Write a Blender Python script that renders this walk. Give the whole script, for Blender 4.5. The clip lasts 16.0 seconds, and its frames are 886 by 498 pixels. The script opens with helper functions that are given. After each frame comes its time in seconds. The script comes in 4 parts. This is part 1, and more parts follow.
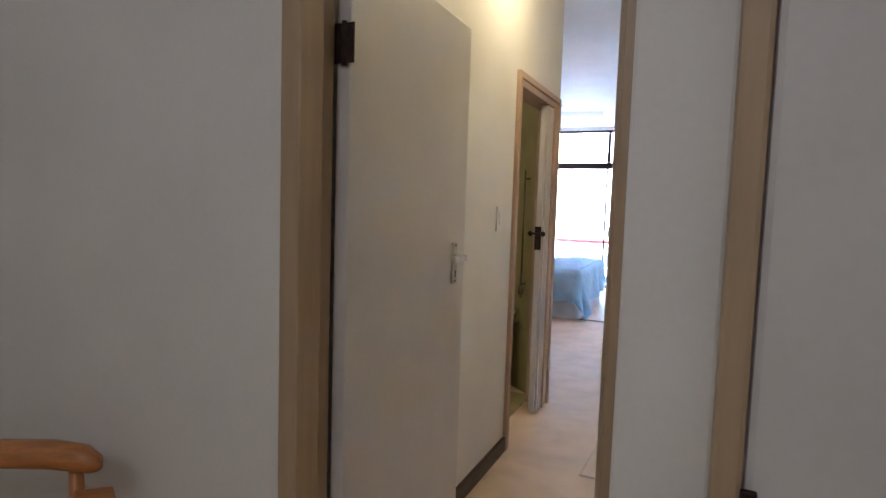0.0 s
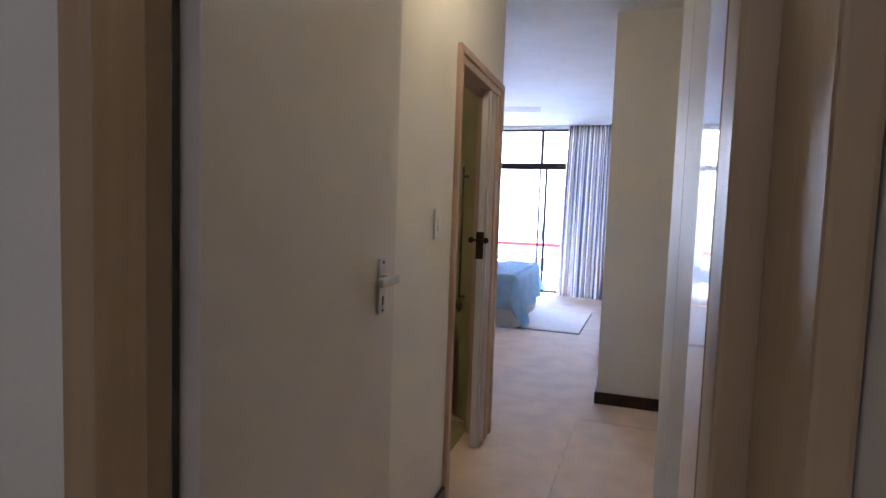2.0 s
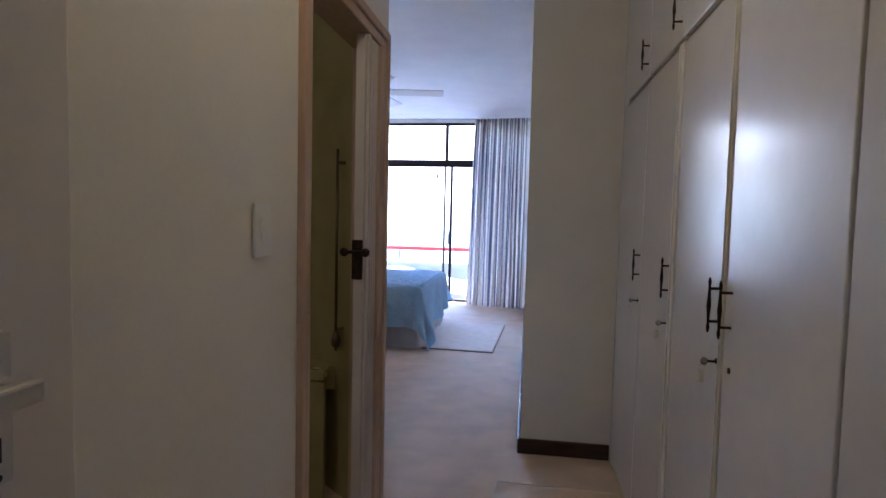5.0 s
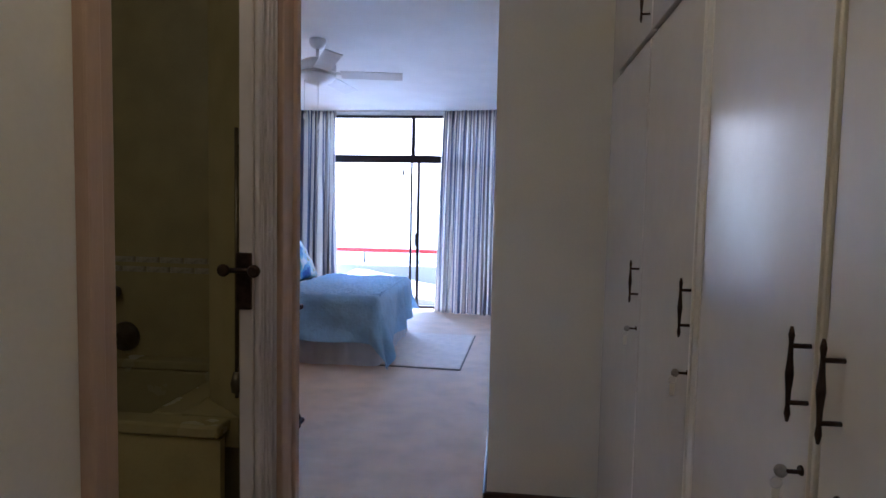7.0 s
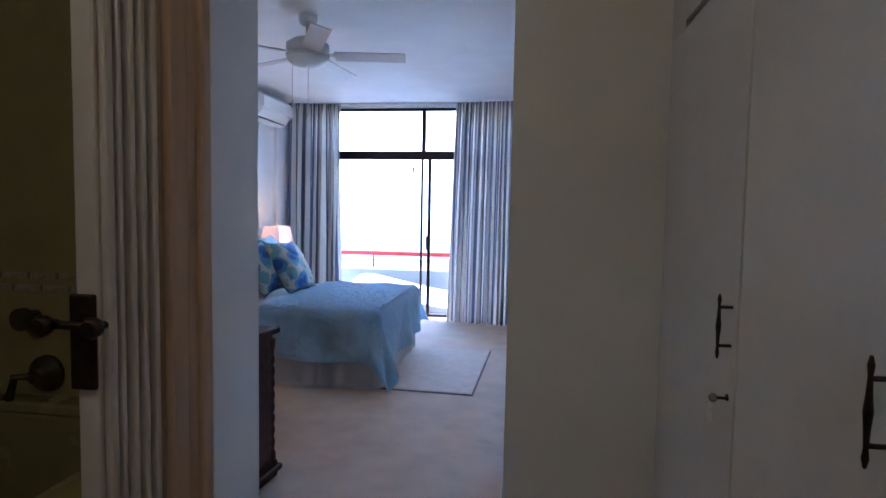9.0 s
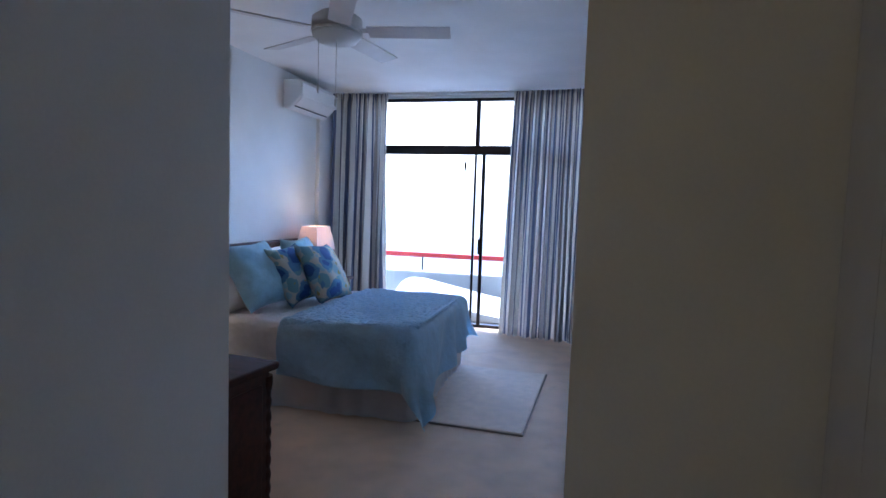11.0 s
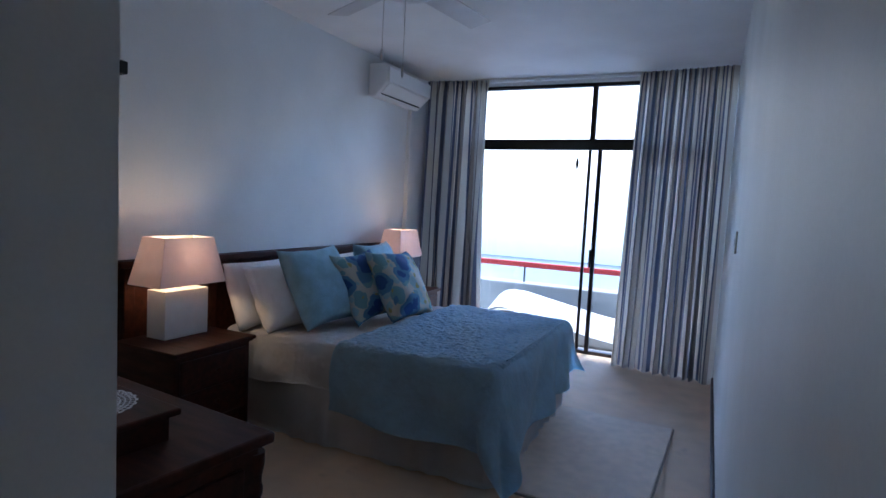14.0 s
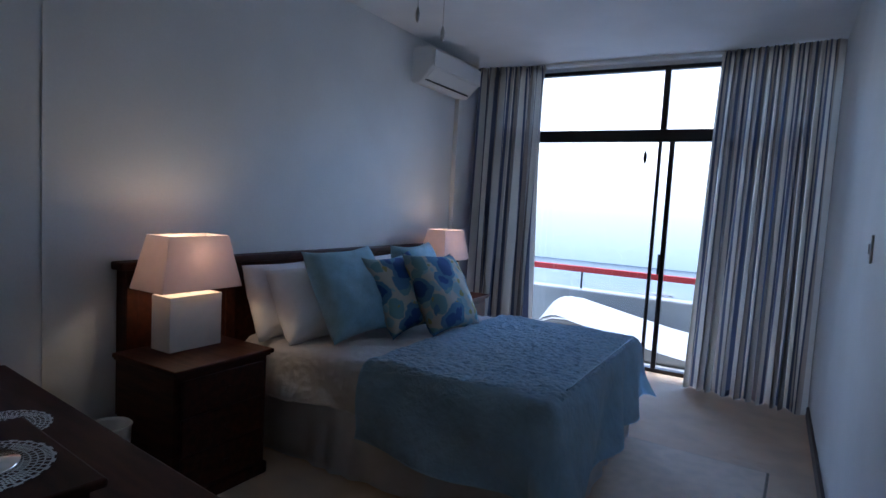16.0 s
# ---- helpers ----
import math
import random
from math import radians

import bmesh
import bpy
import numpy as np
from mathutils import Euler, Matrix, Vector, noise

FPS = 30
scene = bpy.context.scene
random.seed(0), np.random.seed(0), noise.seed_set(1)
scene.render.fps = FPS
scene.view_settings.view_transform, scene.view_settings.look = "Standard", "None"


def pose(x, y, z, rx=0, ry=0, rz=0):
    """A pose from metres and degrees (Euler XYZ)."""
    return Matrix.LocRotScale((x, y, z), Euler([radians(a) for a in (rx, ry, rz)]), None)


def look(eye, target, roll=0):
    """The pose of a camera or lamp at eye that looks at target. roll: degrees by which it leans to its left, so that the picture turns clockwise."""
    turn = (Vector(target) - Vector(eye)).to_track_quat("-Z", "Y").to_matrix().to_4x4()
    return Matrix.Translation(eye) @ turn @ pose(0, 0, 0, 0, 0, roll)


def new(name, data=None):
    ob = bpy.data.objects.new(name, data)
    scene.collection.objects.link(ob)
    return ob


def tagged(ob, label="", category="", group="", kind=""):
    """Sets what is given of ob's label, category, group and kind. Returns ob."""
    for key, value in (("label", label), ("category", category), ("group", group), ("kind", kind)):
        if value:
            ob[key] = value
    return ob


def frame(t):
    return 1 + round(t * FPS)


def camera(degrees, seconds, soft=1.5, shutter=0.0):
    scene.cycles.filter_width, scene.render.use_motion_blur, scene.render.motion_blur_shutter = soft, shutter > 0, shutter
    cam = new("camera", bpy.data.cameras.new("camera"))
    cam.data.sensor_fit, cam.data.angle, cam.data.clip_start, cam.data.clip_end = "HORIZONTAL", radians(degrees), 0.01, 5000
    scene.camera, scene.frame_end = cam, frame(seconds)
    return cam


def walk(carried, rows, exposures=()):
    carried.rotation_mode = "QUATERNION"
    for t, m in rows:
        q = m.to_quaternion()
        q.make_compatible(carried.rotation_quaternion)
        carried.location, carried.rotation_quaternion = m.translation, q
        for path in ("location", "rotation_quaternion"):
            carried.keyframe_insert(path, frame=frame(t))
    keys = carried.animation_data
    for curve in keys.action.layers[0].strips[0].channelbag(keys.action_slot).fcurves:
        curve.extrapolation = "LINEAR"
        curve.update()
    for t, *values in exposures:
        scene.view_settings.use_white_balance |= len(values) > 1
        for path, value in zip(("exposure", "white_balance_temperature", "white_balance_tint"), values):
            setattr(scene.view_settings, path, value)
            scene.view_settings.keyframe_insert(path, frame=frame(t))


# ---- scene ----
cam = camera(76.0, 16.0)
PATH = [
    (0, (-0.198, 1.547, 1.357), (-1.040, 3.355, 1.200), 1.8),
    (0.5, (-0.271, 1.638, 1.348), (-1.034, 3.481, 1.196), 1.8),
    (1, (-0.33, 1.744, 1.364), (-1.017, 3.616, 1.209), 2.2),
    (1.5, (-0.375, 1.913, 1.367), (-1.02, 3.8, 1.216), 2.0),
    (2, (-0.422, 2.059, 1.361), (-1.03, 3.958, 1.215), 2.0),
    (2.5, (-0.485, 2.217, 1.357), (-1.033, 4.135, 1.218), 1.8),
    (3, (-0.538, 2.347, 1.352), (-0.995, 4.289, 1.216), 1.8),
    (3.5, (-0.55, 2.484, 1.338), (-0.938, 4.442, 1.207), 1.7),
    (4, (-0.547, 2.672, 1.343), (-0.9, 4.636, 1.215), 1.4),
    (6.5, (-0.543, 3.506, 1.336), (-0.767, 5.49, 1.213), 1.4),
    (7, (-0.505, 3.668, 1.348), (-0.718, 5.653, 1.223), 1.2),
    (7.5, (-0.493, 3.809, 1.336), (-0.709, 5.794, 1.212), 1.3),
    (8, (-0.506, 3.998, 1.338), (-0.733, 5.981, 1.214), 1.3),
    (8.5, (-0.51, 4.148, 1.352), (-0.754, 6.129, 1.226), 1.1),
    (11, (-0.538, 4.968, 1.426), (-1.018, 6.904, 1.277), 1.9),
    (11.5, (-0.554, 5.12, 1.429), (-1.08, 7.044, 1.277), 2.1),
    (12, (-0.54, 5.29, 1.46), (-1.124, 7.197, 1.304), 2.4),
    (12.5, (-0.529, 5.432, 1.479), (-1.191, 7.313, 1.324), 2.6),
    (13, (-0.578, 5.567, 1.449), (-1.322, 7.415, 1.296), 2.8),
    (13.5, (-0.656, 5.712, 1.436), (-1.455, 7.535, 1.285), 2.9),
    (14, (-0.678, 5.826, 1.422), (-1.523, 7.631, 1.269), 3.0),
    (14.5, (-0.718, 5.936, 1.417), (-1.598, 7.725, 1.261), 3.0),
    (15, (-0.779, 6.073, 1.41), (-1.7, 7.841, 1.254), 3.1),
    (15.5, (-0.824, 6.187, 1.403), (-1.789, 7.932, 1.246), 3.2),
    (16, (-0.877, 6.285, 1.394), (-1.881, 8.008, 1.235), 3.3),
]
walk(cam, [(t, look(eye, target, roll)) for t, eye, target, roll in PATH],
     [(0, 6.3, 5380, 13), (1, 6.0, 5340, 15), (2, 5.8, 5270, 18), (3.5, 5.72, 5270, 19), (4, 5.44, 5180, 18), (6.5, 5.05, 5080, 18), (8.5, 4.85, 5020, 15), (11, 4.2, 5030, 12), (12.5, 3.98, 5040, 10), (14, 3.55, 5120, 10), (16, 3.06, 5170, 10)])

# ---- world, sun, lamps of the place, added fill lamps ----
world = bpy.data.worlds.new("sky_world")
scene.world = world
world.use_nodes = True
wn = world.node_tree
sky = wn.nodes.new("ShaderNodeTexSky")
sky.sky_type = "NISHITA"
sky.sun_disc = False
sky.sun_elevation = radians(85)
sky.sun_rotation = radians(12)
sky.dust_density = 1.0
sky.altitude = 20
wn.nodes["Background"].inputs["Strength"].default_value = 0.15
wn.links.new(sky.outputs[0], wn.nodes["Background"].inputs["Color"])


def lamp(name, kind, m, energy, color, **more):
    data = bpy.data.lights.new(name, kind)
    data.energy, data.color = energy, color
    for key, value in more.items():
        if key == "size":
            data.shadow_soft_size = value
        if key == "angle":
            data.angle = value
    ob = new(name, data)
    ob.matrix_world = m
    return ob


lamp("sun", "SUN", look((0.36, 1.71, 20), (0, 0, 0)), 1.1, (1.0, 0.96, 0.9), angle=radians(10))
# Unseen fill added behind the camera to brighten the lobby; no fitting there.
lamp("lobby_fill", "POINT", pose(-0.7, 0.3, 2.45), 0.21, (1.0, 0.95, 0.88), size=0.12)
lamp("passage_light", "POINT", pose(-0.82, 4.2, 2.55), 0.165, (1.0, 0.76, 0.38), size=0.08)
# Fill lamp out of view, added to lift the bathroom tiles and folding door.
lamp("bathroom_fill", "POINT", pose(-2.5, 3.9, 2.45), 0.21, (1.0, 0.86, 0.6), size=0.1)
lamp("bedside_bulb", "POINT", pose(-3.29, 8.01, 1.07), 0.34, (1.0, 0.68, 0.36), size=0.05)
lamp("bedside_bulb", "POINT", pose(-3.29, 10.46, 1.06), 0.34, (1.0, 0.68, 0.36), size=0.05)

# ---- materials ----


def material(name, color, rough=0.6, metal=0.0, var=0.12, scale=6.0, fine=120.0, bump=0.15, dist=0.002, second=None, coat=0.0, grain=None, sheen=0.0, trans=0.0, spec=0.5):
    """A surface with blotches at a large scale, grain at a small one, and relief."""
    m = bpy.data.materials.new(name)
    m.use_nodes = True
    t, n = m.node_tree, m.node_tree.nodes
    b = n["Principled BSDF"]
    co = n.new("ShaderNodeTexCoord")
    mp = n.new("ShaderNodeMapping")
    if grain:
        mp.inputs["Scale"].default_value = grain
    t.links.new(co.outputs["Object"], mp.inputs["Vector"])
    big, small = n.new("ShaderNodeTexNoise"), n.new("ShaderNodeTexNoise")
    big.inputs["Scale"].default_value, big.inputs["Detail"].default_value = scale, 6
    small.inputs["Scale"].default_value, small.inputs["Detail"].default_value = fine, 4
    for k in (big, small):
        t.links.new(mp.outputs[0], k.inputs["Vector"])
    mix = n.new("ShaderNodeMix")
    mix.data_type = "RGBA"
    c2 = second or tuple(c * (1 - var) for c in color)
    c1 = color if second else tuple(min(1, c * (1 + var * 0.5)) for c in color)
    mix.inputs[6].default_value, mix.inputs[7].default_value = (*c1, 1), (*c2, 1)
    add = n.new("ShaderNodeMath")
    add.operation = "MULTIPLY_ADD"
    add.inputs[1].default_value, add.inputs[2].default_value = 0.35, -0.17
    t.links.new(small.outputs[0], add.inputs[0])
    ad2 = n.new("ShaderNodeMath")
    ad2.operation = "ADD"
    t.links.new(add.outputs[0], ad2.inputs[1])
    ramp = n.new("ShaderNodeMapRange")
    ramp.inputs[1].default_value, ramp.inputs[2].default_value = 0.35, 0.68
    t.links.new(big.outputs[0], ad2.inputs[0])
    t.links.new(ad2.outputs[0], ramp.inputs[0])
    t.links.new(ramp.outputs[0], mix.inputs[0])
    t.links.new(mix.outputs[2], b.inputs["Base Color"])
    rr = n.new("ShaderNodeMapRange")
    rr.inputs[3].default_value, rr.inputs[4].default_value = max(0.02, rough - 0.06), min(1, rough + 0.08)
    t.links.new(big.outputs[0], rr.inputs[0])
    t.links.new(rr.outputs[0], b.inputs["Roughness"])
    b.inputs["Metallic"].default_value = metal
    b.inputs["Coat Weight"].default_value = coat
    b.inputs["Sheen Weight"].default_value = sheen
    bp = n.new("ShaderNodeBump")
    bp.inputs["Strength"].default_value, bp.inputs["Distance"].default_value = bump, dist
    t.links.new(small.outputs[0], bp.inputs["Height"])
    t.links.new(bp.outputs[0], b.inputs["Normal"])
    b.inputs["Specular IOR Level"].default_value = spec
    if trans:
        tr = n.new("ShaderNodeBsdfTranslucent")
        ms = n.new("ShaderNodeMixShader")
        t.links.new(mix.outputs[2], tr.inputs["Color"])
        ms.inputs[0].default_value = trans
        t.links.new(b.outputs[0], ms.inputs[1])
        t.links.new(tr.outputs[0], ms.inputs[2])
        t.links.new(ms.outputs[0], n["Material Output"].inputs["Surface"])
    return m


M_WALL = material("cream_wall_paint", (0.78, 0.75, 0.69), 0.55, var=0.05, scale=2.0, fine=90, bump=0.12)
M_BEDWALL = material("white_wall_paint", (0.80, 0.805, 0.79), 0.5, var=0.05, scale=2.0, fine=90, bump=0.12)
M_CEIL = material("ceiling_paint", (0.86, 0.86, 0.85), 0.7, var=0.04, scale=3, fine=140, bump=0.1)
M_GLOSS = material("white_gloss_enamel", (0.73, 0.70, 0.67), 0.2, var=0.05, scale=4, fine=22, bump=0.12, dist=0.001)
M_SEMI = material("white_satin_enamel", (0.64, 0.61, 0.585), 0.5, var=0.05, scale=4, fine=40, bump=0.1, dist=0.001)
M_VARNISH = material("glossy_tan_varnish", (0.40, 0.28, 0.16), 0.09, var=0.1, scale=5, fine=26, bump=0.22, dist=0.001, grain=(4, 4, 2.2), coat=0.3)
M_DOOR = material("white_door_enamel", (0.66, 0.62, 0.58), 0.4, var=0.05, scale=3, fine=60, bump=0.1, dist=0.001)
M_JAMB = material("tan_painted_timber", (0.43, 0.31, 0.185), 0.42, var=0.07, scale=5, fine=60, grain=(8, 8, 0.6))
M_FRAME = material("pinkish_timber_frame", (0.50, 0.35, 0.25), 0.5, var=0.1, scale=5, fine=60, grain=(8, 8, 0.6))
M_SKIRT = material("dark_brown_skirting", (0.055, 0.028, 0.02), 0.35, var=0.3, scale=8, grain=(1, 1, 6))
M_WOOD = material("dark_mahogany", (0.066, 0.019, 0.010), 0.48, var=0.5, scale=5, fine=60, grain=(1.0, 6, 6), coat=0.02, spec=0.16, second=(0.032, 0.011, 0.007))
M_CHAIR = material("honey_beech", (0.55, 0.22, 0.06), 0.3, var=0.25, scale=6, fine=50, grain=(1, 8, 8), coat=0.3)
M_IRON = material("dark_bronze", (0.05, 0.032, 0.026), 0.42, metal=0.8, var=0.4, scale=40)
M_STEEL = material("satin_steel", (0.62, 0.6, 0.57), 0.3, metal=1.0, var=0.12, scale=20)
M_CHROME = material("chrome", (0.75, 0.75, 0.76), 0.12, metal=1.0, var=0.05)
M_ALU = material("dark_bronze_aluminium", (0.028, 0.024, 0.024), 0.4, metal=0.5, var=0.2, scale=10)
M_WHITEPL = material("white_plastic", (0.78, 0.78, 0.76), 0.35, var=0.03, scale=6, bump=0.03)
M_FAN = material("fan_white_enamel", (0.66, 0.64, 0.63), 0.35, var=0.06, scale=6, bump=0.04)
M_BLACK = material("black_plastic", (0.015, 0.015, 0.016), 0.4, var=0.2)
M_SHEET = material("white_cotton", (0.93, 0.90, 0.89), 0.85, var=0.04, scale=5, fine=26, bump=0.4, dist=0.010, sheen=0.2)
M_VALANCE = material("white_valance_cotton", (0.88, 0.84, 0.83), 0.85, var=0.06, scale=6, fine=160, bump=0.25, trans=0.12)
M_BLUE = material("blue_quilted_cotton", (0.52, 0.715, 0.86), 0.85, var=0.10, scale=9, fine=34, bump=0.7, dist=0.011, sheen=0.5)
M_QUILT = material("blue_crinkled_quilt", (0.52, 0.715, 0.86), 0.85, var=0.14, scale=30, fine=26, bump=1.0, dist=0.022, sheen=0.5)
M_BLUEP = material("blue_woven_cotton", (0.32, 0.52, 0.62), 0.85, var=0.14, scale=14, fine=110, bump=0.4, dist=0.003, sheen=0.25)
M_SHADE = material("pale_pink_lampshade", (0.80, 0.70, 0.68), 0.8, var=0.03, scale=20, fine=200, bump=0.15, trans=0.3)
M_LBASE = material("cream_lamp_base", (0.74, 0.70, 0.62), 0.4, var=0.06, scale=8)
M_LACE = material("white_crochet", (0.78, 0.77, 0.75), 0.9, var=0.1, fine=200, bump=0.4)
M_RUG = material("beige_rug_pile", (0.80, 0.64, 0.49), 0.95, var=0.1, scale=14, fine=260, bump=0.8, dist=0.006, sheen=0.3)
M_RUGEDGE = material("brown_rug_binding", (0.30, 0.24, 0.19), 0.9, var=0.2, scale=20)
M_TILE = material("olive_bath_tile", (0.38, 0.32, 0.15), 0.42, var=0.12, scale=5, bump=0.05)
M_BAND = material("pale_border_tile", (0.44, 0.40, 0.28), 0.35, var=0.35, scale=25, bump=0.05)
M_BATH = material("olive_bath_acrylic", (0.36, 0.31, 0.15), 0.25, var=0.05)
M_PLASTER = material("white_balcony_plaster", (0.26, 0.248, 0.222), 0.85, var=0.12, scale=3, fine=60, bump=0.4, dist=0.004)
M_RED = material("red_rail_paint", (0.36, 0.04, 0.035), 0.8, var=0.15, scale=5, spec=0.12)
M_PAVE = material("balcony_screed", (0.24, 0.225, 0.2), 0.8, var=0.15, scale=4)
M_SEA = material("hazy_sea", (0.108, 0.122, 0.128), 0.6, var=0.12, scale=0.012, fine=0.2, bump=0.3, dist=0.6, spec=0.1)
M_ROCK = material("dark_rocks", (0.12, 0.11, 0.10), 0.9, var=0.4, scale=0.3)
M_FOLD = material("greyed_door_vinyl", (0.58, 0.53, 0.515), 0.5, var=0.06, scale=4, fine=40, bump=0.1, dist=0.001)
M_KEY = material("dull_key_steel", (0.32, 0.30, 0.27), 0.4, metal=1.0, var=0.2, scale=30)
M_BRONZE = material("tarnished_tap_metal", (0.15, 0.125, 0.085), 0.4, metal=0.9, var=0.2, scale=20)
M_MIRROR = material("mirror_glass", (0.85, 0.86, 0.86), 0.03, metal=1.0, var=0.02, bump=0.0)
M_FOAM = material("surf_foam", (0.14, 0.145, 0.145), 0.9, var=0.2, scale=0.4)


def carpet():
    m = material("beige_carpet_pile", (0.80, 0.58, 0.39), 0.95, var=0.12, scale=5, fine=320, bump=0.9, dist=0.006, sheen=0.35)
    t, n = m.node_tree, m.node_tree.nodes
    b = n["Principled BSDF"]
    base = b.inputs["Base Color"].links[0].from_socket
    co = n.new("ShaderNodeTexCoord")
    st = n.new("ShaderNodeTexNoise")
    st.inputs["Scale"].default_value, st.inputs["Detail"].default_value = 3.2, 8
    st.inputs["Roughness"].default_value = 0.7
    t.links.new(co.outputs["Object"], st.inputs["Vector"])
    r = n.new("ShaderNodeMapRange")
    r.inputs[1].default_value, r.inputs[2].default_value = 0.63, 0.74
    r.inputs[4].default_value = 0.6
    t.links.new(st.outputs[0], r.inputs[0])
    mix = n.new("ShaderNodeMix")
    mix.data_type = "RGBA"
    mix.inputs[7].default_value = (0.26, 0.2, 0.16, 1)
    t.links.new(base, mix.inputs[6])
    t.links.new(r.outputs[0], mix.inputs[0])
    t.links.new(mix.outputs[2], b.inputs["Base Color"])
    wave = n.new("ShaderNodeTexNoise")
    wave.inputs["Scale"].default_value, wave.inputs["Detail"].default_value = 6.5, 3
    t.links.new(co.outputs["Object"], wave.inputs["Vector"])
    b2 = n.new("ShaderNodeBump")
    b2.inputs["Strength"].default_value, b2.inputs["Distance"].default_value = 0.5, 0.035
    t.links.new(wave.outputs[0], b2.inputs["Height"])
    fine_bump = b.inputs["Normal"].links[0].from_node
    t.links.new(b2.outputs[0], fine_bump.inputs["Normal"])
    return m


M_CARPET = carpet()


def stripes():
    """Cloth with uneven upright stripes along its own width."""
    m = material("striped_curtain_cloth", (0.5, 0.5, 0.5), 0.85, fine=240, bump=0.3, sheen=0.2, trans=0.28)
    t, n = m.node_tree, m.node_tree.nodes
    uv = n.new("ShaderNodeUVMap")
    sep = n.new("ShaderNodeSeparateXYZ")
    t.links.new(uv.outputs[0], sep.inputs[0])
    mod = n.new("ShaderNodeMath")
    mod.operation = "FRACT"
    mul = n.new("ShaderNodeMath")
    mul.operation = "MULTIPLY"
    mul.inputs[1].default_value = 3.1
    t.links.new(sep.outputs["X"], mul.inputs[0])
    t.links.new(mul.outputs[0], mod.inputs[0])
    rp = n.new("ShaderNodeValToRGB")
    rp.color_ramp.interpolation = "CONSTANT"
    cols = [(0, (0.76, 0.70, 0.60)), (0.17, (0.10, 0.11, 0.17)), (0.24, (0.55, 0.48, 0.40)), (0.33, (0.15, 0.16, 0.22)), (0.41, (0.74, 0.68, 0.59)),
            (0.54, (0.10, 0.10, 0.13)), (0.59, (0.40, 0.33, 0.27)), (0.68, (0.62, 0.57, 0.50)), (0.81, (0.13, 0.15, 0.22)), (0.90, (0.30, 0.26, 0.23))]
    el = rp.color_ramp.elements
    while len(el) < len(cols):
        el.new(1.0)
    for e, (p, c) in zip(el, cols):
        e.position, e.color = p, (*c, 1)
    t.links.new(mod.outputs[0], rp.inputs[0])
    for nd in n:
        if nd.type in ("BSDF_PRINCIPLED",):
            t.links.new(rp.outputs[0], nd.inputs["Base Color"])
        if nd.type == "BSDF_TRANSLUCENT":
            t.links.new(rp.outputs[0], nd.inputs["Color"])
    return m


M_STRIPE = stripes()
M_OFFCUT = material("pale_carpet_edge", (0.80, 0.66, 0.52), 0.95, var=0.2, scale=12, fine=200, bump=0.8, dist=0.006)


def floral():
    """Cream cloth printed with blue, green and straw blossoms."""
    m = material("floral_print_cotton", (0.6, 0.58, 0.5), 0.85, fine=200, bump=0.3, dist=0.002)
    t, n = m.node_tree, m.node_tree.nodes
    co = n.new("ShaderNodeTexCoord")
    ns = n.new("ShaderNodeTexNoise")
    ns.inputs["Scale"].default_value = 9
    t.links.new(co.outputs["Object"], ns.inputs["Vector"])
    va = n.new("ShaderNodeVectorMath")
    va.operation = "MULTIPLY_ADD"
    va.inputs[1].default_value, va.inputs[2].default_value = (0.1, 0.1, 0.1), (0, 0, 0)
    t.links.new(ns.outputs["Color"], va.inputs[0])
    t.links.new(co.outputs["Object"], va.inputs[2])
    last = None
    prints = ((13.0, 0.44, 0.46, (0.32, 0.46, 0.48)), (7.5, 0.42, 0.44, (0.19, 0.34, 0.36)), (11.0, 0.27, 0.29, (0.36, 0.33, 0.13)), (5.0, 0.42, 0.44, (0.10, 0.23, 0.38)), (5.0, 0.29, 0.31, (0.03, 0.09, 0.26)))
    for sc, lo, hi, col in prints:
        vo = n.new("ShaderNodeTexVoronoi")
        vo.inputs["Scale"].default_value = sc
        t.links.new(va.outputs[0], vo.inputs["Vector"])
        mr = n.new("ShaderNodeMapRange")
        mr.inputs[1].default_value, mr.inputs[2].default_value = hi, lo
        t.links.new(vo.outputs["Distance"], mr.inputs[0])
        mx = n.new("ShaderNodeMix")
        mx.data_type = "RGBA"
        mx.inputs[6].default_value = (0.52, 0.50, 0.41, 1)
        mx.inputs[7].default_value = (*col, 1)
        t.links.new(mr.outputs[0], mx.inputs[0])
        if last:
            t.links.new(last.outputs[2], mx.inputs[6])
        last = mx
    t.links.new(last.outputs[2], n["Principled BSDF"].inputs["Base Color"])
    return m


M_FLORAL = floral()


def glass():
    m = bpy.data.materials.new("window_glass")
    m.use_nodes = True
    t, n = m.node_tree, m.node_tree.nodes
    tr, gl, ms, fr = n.new("ShaderNodeBsdfTransparent"), n.new("ShaderNodeBsdfGlossy"), n.new("ShaderNodeMixShader"), n.new("ShaderNodeFresnel")
    gl.inputs["Roughness"].default_value = 0.02
    fr.inputs["IOR"].default_value = 1.35
    t.links.new(fr.outputs[0], ms.inputs[0])
    t.links.new(tr.outputs[0], ms.inputs[1])
    t.links.new(gl.outputs[0], ms.inputs[2])
    t.links.new(ms.outputs[0], n["Material Output"].inputs["Surface"])
    return m


M_GLASS = glass()


